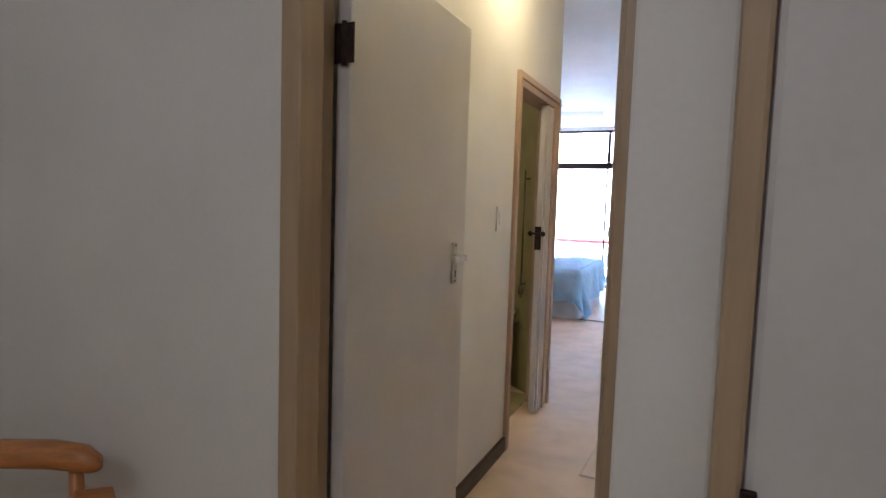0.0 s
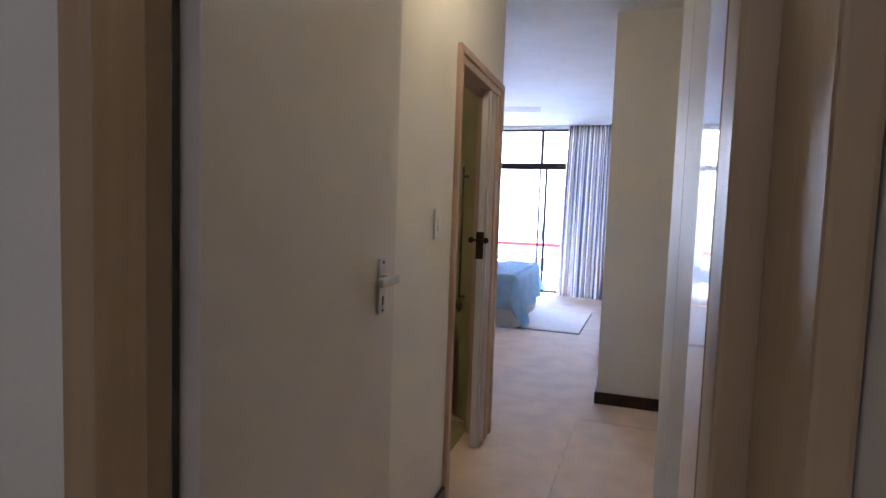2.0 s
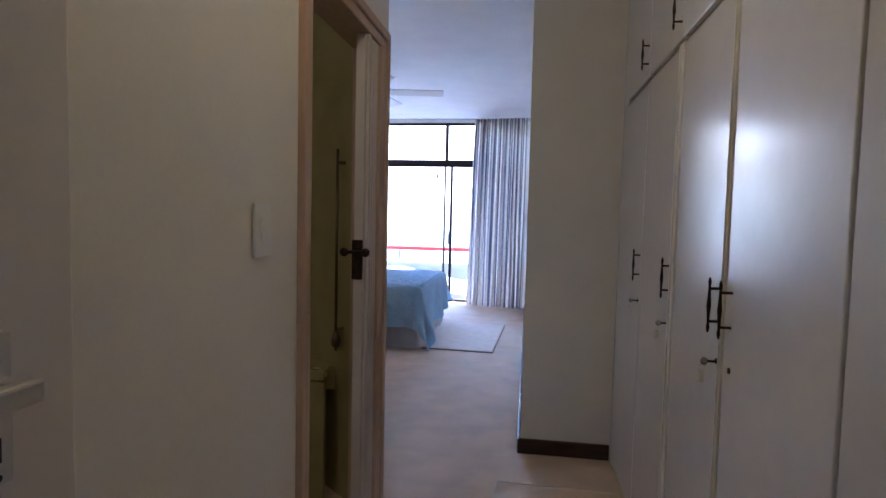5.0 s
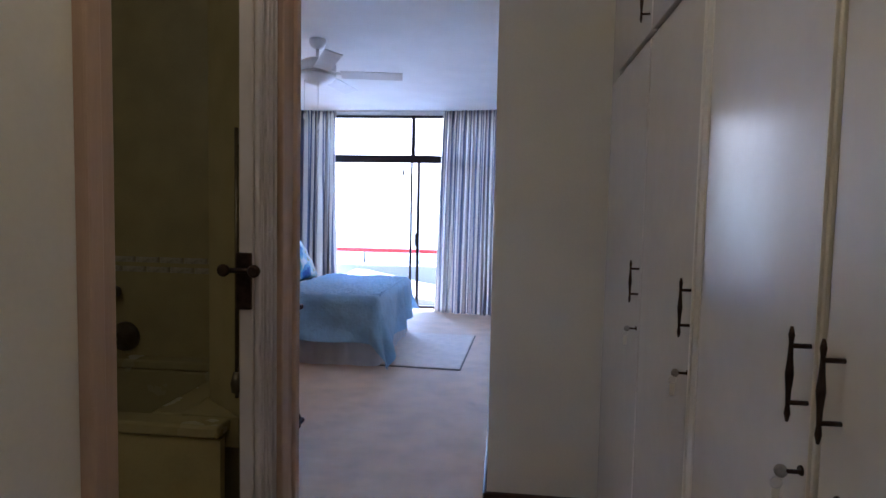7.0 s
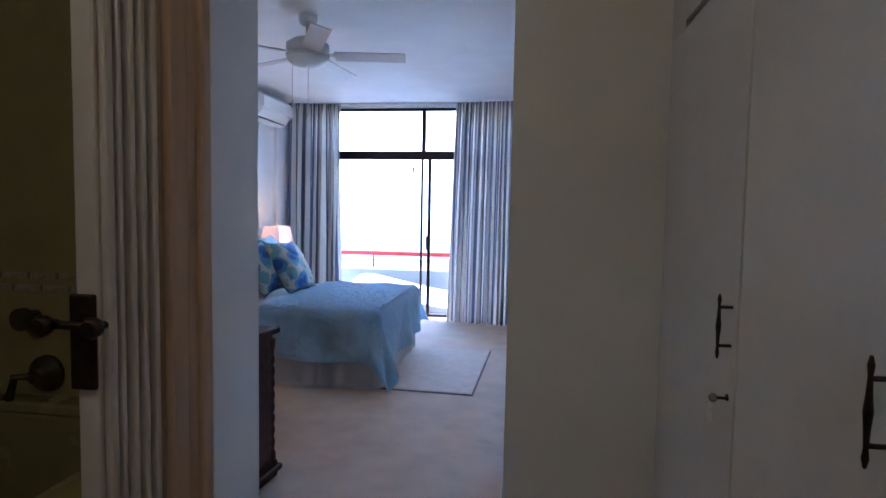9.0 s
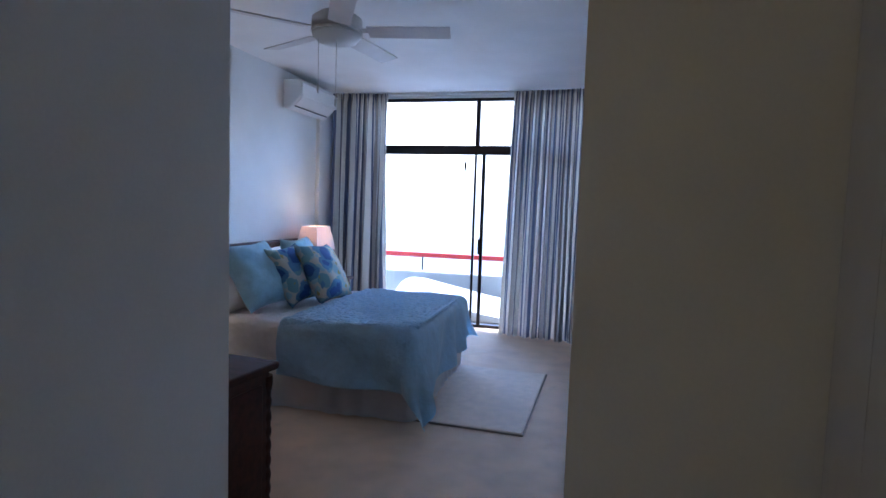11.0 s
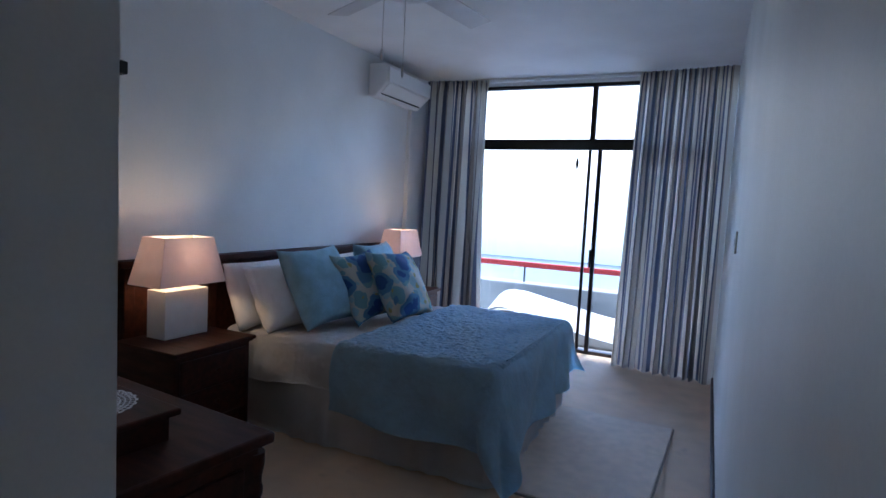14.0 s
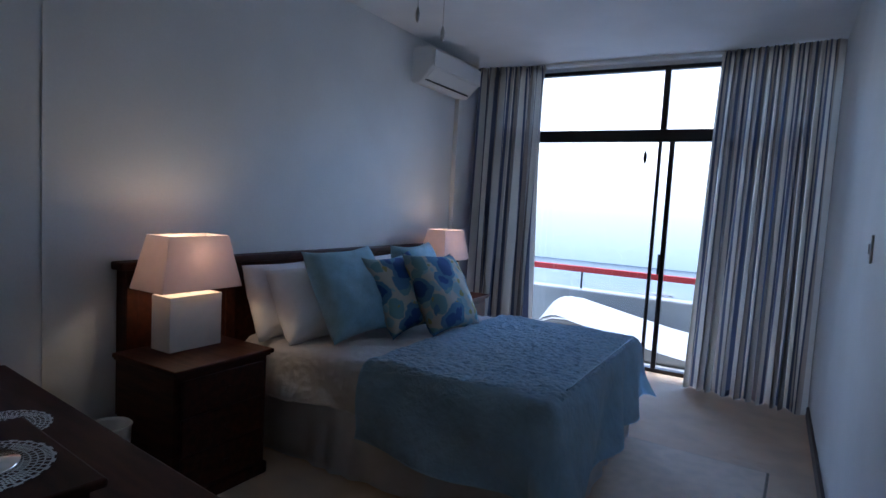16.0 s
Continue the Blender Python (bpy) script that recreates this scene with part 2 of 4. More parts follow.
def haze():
    """Sea haze painted as a glow for the backdrop: pale blue low down, white above."""
    m = bpy.data.materials.new("painted_sea_haze")
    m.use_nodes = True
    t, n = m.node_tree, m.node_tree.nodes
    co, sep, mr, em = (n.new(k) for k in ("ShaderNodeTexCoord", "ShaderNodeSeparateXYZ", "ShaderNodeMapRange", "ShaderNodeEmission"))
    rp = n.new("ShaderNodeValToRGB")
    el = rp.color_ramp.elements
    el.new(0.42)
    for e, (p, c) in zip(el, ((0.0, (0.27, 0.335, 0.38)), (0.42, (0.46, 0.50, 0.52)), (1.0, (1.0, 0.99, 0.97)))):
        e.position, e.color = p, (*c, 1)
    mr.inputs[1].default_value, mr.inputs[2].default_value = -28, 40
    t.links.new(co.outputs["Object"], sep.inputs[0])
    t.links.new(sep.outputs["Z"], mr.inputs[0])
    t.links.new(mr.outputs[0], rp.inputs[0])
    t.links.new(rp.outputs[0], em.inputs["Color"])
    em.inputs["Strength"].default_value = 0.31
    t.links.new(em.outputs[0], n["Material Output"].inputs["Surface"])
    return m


M_HAZE_GLOW = haze()

# ---- mesh helpers ----


def boxes(*specs, bevel=0.0):
    """One bmesh of boxes, each (x0, x1, y0, y1, z0, z1)."""
    bm = bmesh.new()
    for x0, x1, y0, y1, z0, z1 in specs:
        m = Matrix.LocRotScale(((x0 + x1) / 2, (y0 + y1) / 2, (z0 + z1) / 2), None, (abs(x1 - x0), abs(y1 - y0), abs(z1 - z0)))
        bmesh.ops.create_cube(bm, size=1, matrix=m)
    if bevel:
        bmesh.ops.bevel(bm, geom=bm.edges[:], offset=bevel, segments=2, affect="EDGES", profile=0.5)
    return bm


def lathe(profile, segs=24, at=(0, 0, 0), axis=None):
    """A turned body from (radius, height) pairs."""
    bm = bmesh.new()
    rings = []
    for r, z in profile:
        rings.append([bm.verts.new((max(r, 1e-4) * math.cos(2 * math.pi * i / segs), max(r, 1e-4) * math.sin(2 * math.pi * i / segs), z)) for i in range(segs)])
    for a, b in zip(rings, rings[1:]):
        for i in range(segs):
            bm.faces.new((a[i], a[(i + 1) % segs], b[(i + 1) % segs], b[i]))
    bm.faces.new(rings[0][::-1])
    bm.faces.new(rings[-1])
    m = Matrix.Translation(at) @ (axis if axis else Matrix())
    bmesh.ops.transform(bm, matrix=m, verts=bm.verts[:])
    bmesh.ops.recalc_face_normals(bm, faces=bm.faces[:])
    for f in bm.faces:
        f.smooth = len(f.verts) == 4
    return bm


def tube(points, radius, segs=8):
    """A round bar along points."""
    bm = bmesh.new()
    pts = [Vector(p) for p in points]
    rings = []
    for i, p in enumerate(pts):
        d = (pts[min(i + 1, len(pts) - 1)] - pts[max(i - 1, 0)]).normalized()
        q = d.to_track_quat("Z", "Y")
        r = radius[i] if isinstance(radius, (list, tuple)) else radius
        rings.append([bm.verts.new(p + q @ Vector((r * math.cos(2 * math.pi * k / segs), r * math.sin(2 * math.pi * k / segs), 0))) for k in range(segs)])
    for a, b in zip(rings, rings[1:]):
        for k in range(segs):
            f = bm.faces.new((a[k], a[(k + 1) % segs], b[(k + 1) % segs], b[k]))
            f.smooth = True
    bm.faces.new(rings[0][::-1])
    bm.faces.new(rings[-1])
    bmesh.ops.recalc_face_normals(bm, faces=bm.faces[:])
    return bm


def sheet(fn, nu, nv, thick=0.0, uv=None):
    """A curved sheet from fn(u, v), u and v from 0 to 1, with thickness."""
    bm = bmesh.new()
    g = [[bm.verts.new(fn(i / nu, j / nv)) for j in range(nv + 1)] for i in range(nu + 1)]
    lay = bm.loops.layers.uv.new("UVMap") if uv else None
    for i in range(nu):
        for j in range(nv):
            f = bm.faces.new((g[i][j], g[i + 1][j], g[i + 1][j + 1], g[i][j + 1]))
            f.smooth = True
            if uv:
                for lp, (a, b) in zip(f.loops, ((i, j), (i + 1, j), (i + 1, j + 1), (i, j + 1))):
                    lp[lay].uv = uv(a / nu, b / nv)
    if thick:
        bmesh.ops.solidify(bm, geom=bm.faces[:], thickness=thick)
        bmesh.ops.recalc_face_normals(bm, faces=bm.faces[:])
    return bm


def part(name, bm, mat, parent=None, label=""):
    me = bpy.data.meshes.new(name)
    bm.to_mesh(me)
    bm.free()
    me.materials.append(mat)
    ob = new(name, me)
    if parent:
        ob.parent = parent
    if label:
        ob["label"] = label
    return ob


def thing(name, at, label, category, group="", kind=""):
    ob = new(name)
    ob.empty_display_size = 0.05
    ob.matrix_world = at if isinstance(at, Matrix) else Matrix.Translation(at)
    return tagged(ob, label, category, group, kind)


def setting(name, bm, mat, label, category):
    return tagged(part(name, bm, mat), label, category, kind="structure")


# ---- structure ----
CEIL = 2.735
XL, XR, XB, XC = -1.16, -0.553, -3.53, -0.065   # passage wall, bedroom's right wall, bed wall, cupboard fronts
YN, YE, YW = 6.20, 6.44, 11.56                  # nib, end of the recess wall, window
setting("floor", boxes((-3.6, 1.2, -0.7, 11.66, -0.12, 0.0)), M_CARPET, "beige wall-to-wall cut-pile carpet, slightly stained and rippled", "floor")
setting("ceiling", boxes((-3.7, 1.2, -0.7, 11.72, CEIL, CEIL + 0.15)), M_CEIL, "smooth white painted ceiling", "ceiling")
setting("wall_passage_left", boxes((XL - 0.12, XL, 2.72, 4.53, 0, CEIL), (XL - 0.12, XL, 5.315, 5.423, 0, CEIL), (XL - 0.12, XL, 4.53, 5.315, 2.025, CEIL)), M_WALL, "cream painted plaster passage wall", "wall")
def upright(outline, z0, z1):
    """A wall from its outline on the floor."""
    bm = bmesh.new()
    lo, hi = [[bm.verts.new((x, y, z)) for x, y in outline] for z in (z0, z1)]
    bm.faces.new(lo[::-1])
    bm.faces.new(hi)
    n = len(outline)
    for k in range(n):
        bm.faces.new((lo[k], lo[(k + 1) % n], hi[(k + 1) % n], hi[k]))
    bmesh.ops.recalc_face_normals(bm, faces=bm.faces[:])
    return bm


XS = -1.555   # face of the wall between bathroom and bedroom
setting("wall_recess", upright([(-1.162, 5.425), (XS, 5.70), (XS, YE), (-1.62, YE), (-1.62, 5.73), (-1.25, 5.425)], 0, CEIL), M_BEDWALL, "off-white painted wall beside the bathroom door", "wall")
setting("wall_bathroom_end", boxes((-3.6, -1.622, 6.30, 6.318, 0, CEIL)), M_TILE, "olive tiled bathroom wall above the bath", "wall")
setting("wall_bathroom_tiles", upright([(-1.2605, 5.43), (-1.6245, 5.735), (-1.6245, 6.297), (-1.634, 6.297), (-1.634, 5.738), (-1.27, 5.43)], 0, CEIL - 0.002), M_TILE, "olive tiled bathroom wall beside the bath", "wall")
setting("floor_bathroom", boxes((-3.478, -1.285, 2.842, 5.46, 0.001, 0.006)), M_TILE, "olive bathroom floor tiles", "floor")
setting("wall_dresser", boxes((-3.6, -1.622, YE - 0.12, YE, 0, CEIL)), M_BEDWALL, "white painted wall behind the dressing table", "wall")
setting("wall_bed", boxes((XB - 0.14, XB, YE, YW + 0.1, 0, CEIL)), M_BEDWALL, "white painted bedroom wall behind the bed", "wall")
setting("wall_right", boxes((XR, XR + 0.14, YN + 0.004, YW + 0.1, 0, CEIL)), M_BEDWALL, "plain white painted bedroom wall", "wall")
setting("wall_nib", boxes((XR, 0.6, YN, YN + 0.004, 0, CEIL), (XR + 0.141, 0.6, YN + 0.004, YN + 0.12, 0, CEIL)), M_WALL, "cream painted wall end beside the cupboards", "wall")
setting("wall_behind_cupboards", boxes((0.55, 0.67, 2.5, YN, 0, CEIL)), M_WALL, "plain cream wall behind the cupboards", "wall")
DL, DR = -1.129, -0.30   # doorway between lobby and passage
setting("wall_lobby", boxes((-2.7, DL, 2.62, 2.72, 0, CEIL), (DL, DR, 2.62, 2.72, 2.06, CEIL)), M_WALL, "greyish white painted lobby wall with the doorway", "wall")
setting("wall_lobby_step", boxes((-0.299, -0.176, 2.325, 2.72, 0, CEIL), (-0.176, 0.64, 2.325, 2.72, 2.06, CEIL), (0.64, 0.8, 2.325, 2.72, 0, CEIL), bevel=0.006), M_WALL, "greyish white painted wall between two lobby doors", "wall")
setting("wall_lobby_right", boxes((0.8, 0.92, -0.6, 2.72, 0, CEIL)), M_WALL, "plain cream lobby wall", "wall")
setting("wall_lobby_back", boxes((-2.7, 1.1, -0.7, -0.58, 0, CEIL)), M_WALL, "plain cream lobby wall", "wall")
setting("wall_lobby_left", boxes((-2.82, -2.7, -0.7, 2.72, 0, CEIL)), M_WALL, "plain cream lobby wall", "wall")
setting("wall_bathroom_near", boxes((-3.6, XL - 0.121, 2.722, 2.84, 0, CEIL)), M_TILE, "olive tiled bathroom wall", "wall")
setting("wall_bathroom_far", boxes((-3.6, -3.48, 2.842, 6.298, 0, CEIL)), M_TILE, "olive tiled bathroom wall", "wall")


def skirting(name, bm):
    return setting(name, bm, M_SKIRT, "dark brown timber skirting board", "skirting")


skirting("baseboard", boxes((XL, XL + 0.018, 2.78, 4.47, 0, 0.085), bevel=0.004))
skirting("baseboard", boxes((XR - 0.016, XC - 0.002, YN - 0.02, YN - 0.001, 0, 0.085), bevel=0.004))
skirting("baseboard", boxes((XR - 0.018, XR - 0.001, YN + 0.001, 11.10, 0, 0.085), bevel=0.004))
skirting("baseboard", boxes((XB + 0.001, XB + 0.018, YE + 0.55, YW - 0.01, 0, 0.085), bevel=0.004))
skirting("baseboard", boxes((XS, XS + 0.017, 5.71, YE, 0, 0.085), bevel=0.004))

# doorway lining of the lobby, with its hinge
jamb = thing("door_frame_1", (0, 0, 0), "tan painted timber door frame with moulded edges", "door frame", kind="structure")
part("jamb", boxes((DL, -1.070, 2.612, 2.70, 0, 2.06), (DL, -1.094, 2.7005, 2.774, 0, 2.06), bevel=0.005), M_JAMB, jamb)
part("jamb", boxes((DR - 0.024, DR, 2.40, 2.53, 0, 2.06), (DR - 0.050, DR, 2.532, 2.596, 0, 2.06), bevel=0.004), M_JAMB, jamb)
part("rebate_strip", boxes((DR - 0.050, DR, 2.598, 2.726, 0, 2.06), bevel=0.004), M_VARNISH, jamb, "glossy varnished rebate of the door frame")
part("head", boxes((-1.045, DR - 0.052, 2.60, 2.726, 2.03, 2.06), bevel=0.004), M_JAMB, jamb)


def lever_handle(parent, m, mat, lever_dir=1):
    """Backplate with a cranked lever and a keyhole; x away from the door, z up, y along the leaf."""
    h = part("handle", boxes((0, 0.008, -0.02, 0.02, -0.1, 0.055), bevel=0.003), mat, parent, "satin metal lever handle on a long backplate")
    h.matrix_local = m
    part("lever", boxes((0.008, 0.05, -0.011, 0.011, -0.011, 0.011), (0.036, 0.054, -0.011, 0.105, -0.012, 0.012) if lever_dir > 0 else (0.036, 0.054, -0.105, 0.011, -0.012, 0.012), bevel=0.004), mat, h)
    part("keyhole", boxes((0.0085, 0.0095, -0.004, 0.004, -0.075, -0.05)), M_BLACK, h)
    part("screw", lathe([(0.004, 0), (0.004, 0.002)], 8, (0.008, 0, 0.044), Matrix.Rotation(radians(90), 4, "Y")), M_BLACK, h)
    part("screw", lathe([(0.004, 0), (0.004, 0.002)], 8, (0.008, 0, -0.09), Matrix.Rotation(radians(90), 4, "Y")), M_BLACK, h)
    return h


def hinge(parent, at):
    h = part("hinge", boxes((-0.028, 0.0, -0.002, 0.002, -0.05, 0.05), (0.001, 0.03, -0.002, 0.002, -0.05, 0.05)), M_IRON, parent, "dark metal butt hinge")
    h.location = at
    part("pin", lathe([(0.007, -0.055), (0.007, 0.055)], 10), M_IRON, h)
    return h


door = thing("door_1", pose(-1.051, 2.784, 0, 0, 0, 0.9), "white flush door standing open against the passage wall", "door", kind="structure")
part("leaf", boxes((-0.042, 0, 0, 0.822, 0.012, 2.03), bevel=0.003), M_DOOR, door)
lever_handle(door, Matrix.Translation((0.001, 0.712, 1.16)), M_STEEL, -1)
hinge(door, (-0.012, -0.012, 1.757))
hinge(door, (-0.012, -0.012, 0.25))

# second lobby door, ajar
jamb2 = thing("door_frame_2", (0, 0, 0), "tan painted timber door frame", "door frame", kind="structure")
part("jamb", boxes((-0.178, -0.144, 2.272, 2.40, 0, 2.06), bevel=0.006), M_JAMB, jamb2)
part("jamb", boxes((0.59, 0.642, 2.275, 2.40, 0, 2.06), bevel=0.006), M_JAMB, jamb2)
part("head", boxes((-0.143, 0.589, 2.275, 2.40, 2.02, 2.06), bevel=0.006), M_JAMB, jamb2)
part("latch_plate", boxes((-0.146, -0.128, 2.266, 2.2745, 0.99, 1.04), bevel=0.003), M_IRON, jamb2, "dark latch plate")
door2 = thing("door_2", pose(-0.1425, 2.284, 0), "white painted flush door, closed", "door", kind="structure")
part("leaf", boxes((0, 0.730, 0.0, 0.04, 0.012, 2.015), bevel=0.010), M_DOOR, door2)

# bathroom door frame
F = thing("door_frame_3", (0, 0, 0), "stepped pinkish timber frame of the bathroom doorway", "door frame", kind="structure")
y0, y1 = 4.474, 5.383
part("jamb", boxes((XL - 0.13, XL + 0.022, y0, y0 + 0.035, 0, 2.08), (XL - 0.12, XL + 0.012, y0 + 0.035, y0 + 0.075, 0, 2.04), bevel=0.005), M_FRAME, F)
part("jamb", boxes((XL - 0.13, XL + 0.022, y1 - 0.035, y1, 0, 2.08), (XL - 0.12, XL + 0.012, y1 - 0.075, y1 - 0.035, 0, 2.04), bevel=0.005), M_FRAME, F)
part("head", boxes((XL - 0.13, XL + 0.022, y0 + 0.036, y1 - 0.036, 2.045, 2.08), (XL - 0.12, XL + 0.012, y0 + 0.076, y1 - 0.076, 2.005, 2.044), bevel=0.005), M_FRAME, F)

part("stop", boxes((XL - 0.006, XL + 0.016, y1 - 0.125, y1 - 0.076, 0, 2.0), bevel=0.004), M_FRAME, F)

# ---- bathroom ----
fd = thing("folding_door", (-1.127, 5.235, 0), "white concertina folding door pushed open, with a bronze handle", "door")
for k in range(4):
    p = part("panel", boxes((-0.052, 0.0, -0.006, 0.006, 0.02, 1.995), bevel=0.003), M_FOLD, fd)
    p.matrix_local = pose(-0.022, -0.014 - 0.029 * k, 0, 0, 0, 4 if k % 2 else -4)
part("post", boxes((-0.070, -0.032, -0.146, -0.120, 0.015, 1.998), (-0.0315, -0.018, -0.139, -0.120, 0.015, 1.998), bevel=0.004), M_FOLD, fd)
fh = part("handle", boxes((-0.074, -0.032, -0.156, -0.1465, 1.085, 1.235), bevel=0.003), M_IRON, fd, "bronze latch plate with two knobs")
for s in (-0.094, -0.012):
    part("knob", lathe([(0.006, -0.016), (0.007, 0.0), (0.015, 0.004), (0.017, 0.014), (0.011, 0.022)], 14, (s, -0.172, 1.19), Matrix.Rotation(radians(90), 4, "X")), M_IRON, fh)
part("spindle", tube([(-0.094, -0.174, 1.19), (-0.012, -0.174, 1.19)], 0.007), M_IRON, fh)

bath = thing("bathtub", (0, 0, 0), "olive built-in bath with an olive tiled side", "bathtub")
part("panel", boxes((-3.47, -1.45, 5.47, 5.50, 0, 0.56)), M_TILE, bath)
for name, b in (("rim", (-3.47, -1.45, 5.455, 5.55, 0.565, 0.61)), ("rim", (-3.47, -1.63, 6.20, 6.298, 0.565, 0.61)), ("rim", (-1.76, -1.637, 5.552, 6.198, 0.565, 0.61)),
                ("floor", (-3.35, -1.78, 5.55, 6.20, 0.12, 0.16)), ("side", (-3.35, -1.76, 5.515, 5.545, 0.16, 0.563)), ("side", (-3.35, -1.76, 6.205, 6.235, 0.16, 0.563)), ("side", (-1.775, -1.745, 5.55, 6.2, 0.16, 0.563))):
    part(name, boxes(b, bevel=0.01), M_BATH, bath)
part("ledge", upright([(-1.636, 5.552), (-1.425, 5.552), (-1.636, 5.732)], 0.50, 0.61), M_BATH, bath)
taps = thing("bath_mixer", (-2.40, 6.298, 0.70), "dark chrome wall-mounted bath taps with a hand shower hose", "tap")
part("rose", lathe([(0.075, 0), (0.07, 0.02), (0.03, 0.035), (0.03, 0.07)], 20, (0.02, 0, 0.0), Matrix.Rotation(radians(90), 4, "X")), M_BRONZE, taps)
part("lever", tube([(0.02, -0.06, 0.0), (-0.05, -0.085, 0.0), (-0.07, -0.09, -0.09)], 0.015, 10), M_BRONZE, taps)
part("shower_bracket", lathe([(0.03, 0), (0.028, 0.02), (0.045, 0.05), (0.045, 0.075)], 16, (-0.03, 0, 0.225), Matrix.Rotation(radians(90), 4, "X")), M_BRONZE, taps)
part("hose", tube([(-0.06, -0.08, -0.02), (-0.14, -0.09, -0.13), (-0.24, -0.10, -0.26), (-0.33, -0.10, -0.40)], 0.012, 8), M_BRONZE, taps)
part("spout", tube([(-0.34, 0.0, -0.20), (-0.25, -0.06, -0.20), (-0.16, -0.11, -0.235), (-0.11, -0.12, -0.25)], [0.016, 0.018, 0.02, 0.017], 10), M_CHROME, taps)
bar = thing("shower_rail", (-1.405, 5.50, 0.70), "slim dark upright rail with a sliding holder in the bathroom", "rail")
part("rail", tube([(0, 0, 0), (0, 0, 0.92)], 0.007, 10), M_BRONZE, bar)
part("holder", lathe([(0.018, 0.02), (0.022, 0.05), (0.012, 0.09)], 12), M_BRONZE, bar)
for z in (0.1, 0.86):
    part("bracket", tube([(0, 0, z), (0.07, 0.055, z)], 0.008, 8), M_BRONZE, bar)
band = thing("tile_border", (0, 6.298, 1.065), "two rows of narrow patterned border tiles on the bathroom wall", "tiles", kind="structure")
for k in range(14):
    for r, z in enumerate((-0.024, 0.024)):
        t = part("tile", boxes((-0.060, 0.060, -0.004, 0.001, -0.014, 0.014), bevel=0.001), M_BAND, band)
        t.location = (-1.70 - 0.126 * k - 0.055 * r, 0, z)

# ---- passage: built-in cupboards ----
cup_y = [6.05, 5.535, 5.005, 4.49, 3.96, 3.325]


def pull(parent, at, length):
    """A turned pull: two posts, a spindle with a swelling and pointed ends."""
    h = part("handle", lathe([(0.002, -length / 2 - 0.012), (0.0045, -length / 2), (0.003, -length / 2 + 0.012), (0.004, -length * 0.2), (0.006, 0), (0.004, length * 0.2), (0.003, length / 2 - 0.012), (0.0045, length / 2), (0.002, length / 2 + 0.012)], 10), M_IRON, parent, "dark bronze turned pull handle")
    h.location = at
    for s in (-0.36, 0.36):
        part("post", tube([(0.0, 0, s * length), (0.027, 0, s * length)], 0.0036), M_IRON, h)
    return h


for k, (a, b) in enumerate(zip(cup_y, cup_y[1:])):
    top_z, mid = CEIL - 0.004, 1.925
    low = thing("built_in_cupboard", (XC, b, 0), "tall white gloss-painted built-in cupboard" + (" with a bronze pull" if k < 4 else " with a plain door"), "cupboard", "passage cupboards")
    w = a - b
    part("body", boxes((0.024, 0.58, 0.001, w - 0.001, 0.0, mid - 0.012)), M_GLOSS, low)
    d = part("door", boxes((0.0, 0.02, 0.006, w - 0.006, 0.03, mid - 0.016), bevel=0.004), (M_GLOSS, M_GLOSS, M_GLOSS, M_GLOSS, M_SEMI)[k], low)
    left = k != 3 and k != 5
    hy = 0.030 if left else w - 0.052
    hz = 1.128 if k in (2, 3) else 1.14
    if k < 4:
        pull(d, (-0.027, hy, hz), 0.115)
    if k < 4:
        part("keyhole", lathe([(0.008, 0), (0.007, 0.003)], 10, (0.0, hy + (0.005 if left else -0.005), 0.985), Matrix.Rotation(radians(-90), 4, "Y")), M_IRON, d)
    if k in (0, 1, 2):
        key = part("key", boxes((-0.024, 0.0, -0.002, 0.002, -0.003, 0.003), bevel=0.001), M_IRON, d, "small dark key left in the lock")
        key.location = (0, hy, 0.985)
        part("bow", lathe([(0.004, -0.0015), (0.0095, -0.0015), (0.0095, 0.0015), (0.004, 0.0015)], 16, (-0.031, 0, 0), Matrix.Rotation(radians(75), 4, "X")), M_KEY, key)
        part("ring", tube([(-0.036 + 0.009 * math.sin(a * 0.63), 0.001, -0.018 + 0.009 * math.cos(a * 0.63)) for a in range(11)], 0.0011, 6), M_STEEL, key)
        part("tag", boxes((-0.042, -0.030, 0.0, 0.002, -0.055, -0.027), bevel=0.0008), M_LBASE, key, "small cream key tag")
    if k == 0:
        part("filler", boxes((0.004, 0.58, w + 0.001, YN - b - 0.002, 0, mid - 0.012)), M_GLOSS, low)
    if k in (1, 2):
        part("stile", boxes((-0.004, 0.022, -0.028 if k == 1 else -0.0055, 0.004, 0.0, mid - 0.012), (-0.008, 0.02, 0.0045, 0.016 if k == 1 else 0.008, 0.0, mid - 0.012), bevel=0.002), M_WALL, low, "cream painted frame strip")
    up = thing("built_in_cupboard", (XC, b, mid), "white overhead cupboard above the built-in cupboards", "cupboard", "overhead cupboards")
    part("body", boxes((0.024, 0.58, 0.001, w - 0.001, -0.01, top_z - mid)), M_GLOSS, up)
    d = part("door", boxes((0.0, 0.02, 0.006, w - 0.006, 0.008, top_z - mid - 0.03), bevel=0.004), M_GLOSS, up)
    pull(d, (-0.027, hy, 0.105), 0.105)
    if k == 0:
        part("filler", boxes((0.004, 0.58, w + 0.001, YN - b - 0.002, -0.01, top_z - mid)), M_GLOSS, up)
tall = thing("tall_cupboard", (-0.335, 2.73, 0), "full-height white gloss cupboard end beside the doorway", "cupboard")
part("body", boxes((0.02, 0.88, 0.001, 0.584, 0, CEIL - 0.004)), M_GLOSS, tall)
part("panel", boxes((0.0, 0.019, 0.352, 0.585, 0.0, CEIL - 0.004), bevel=0.003), M_SEMI, tall)
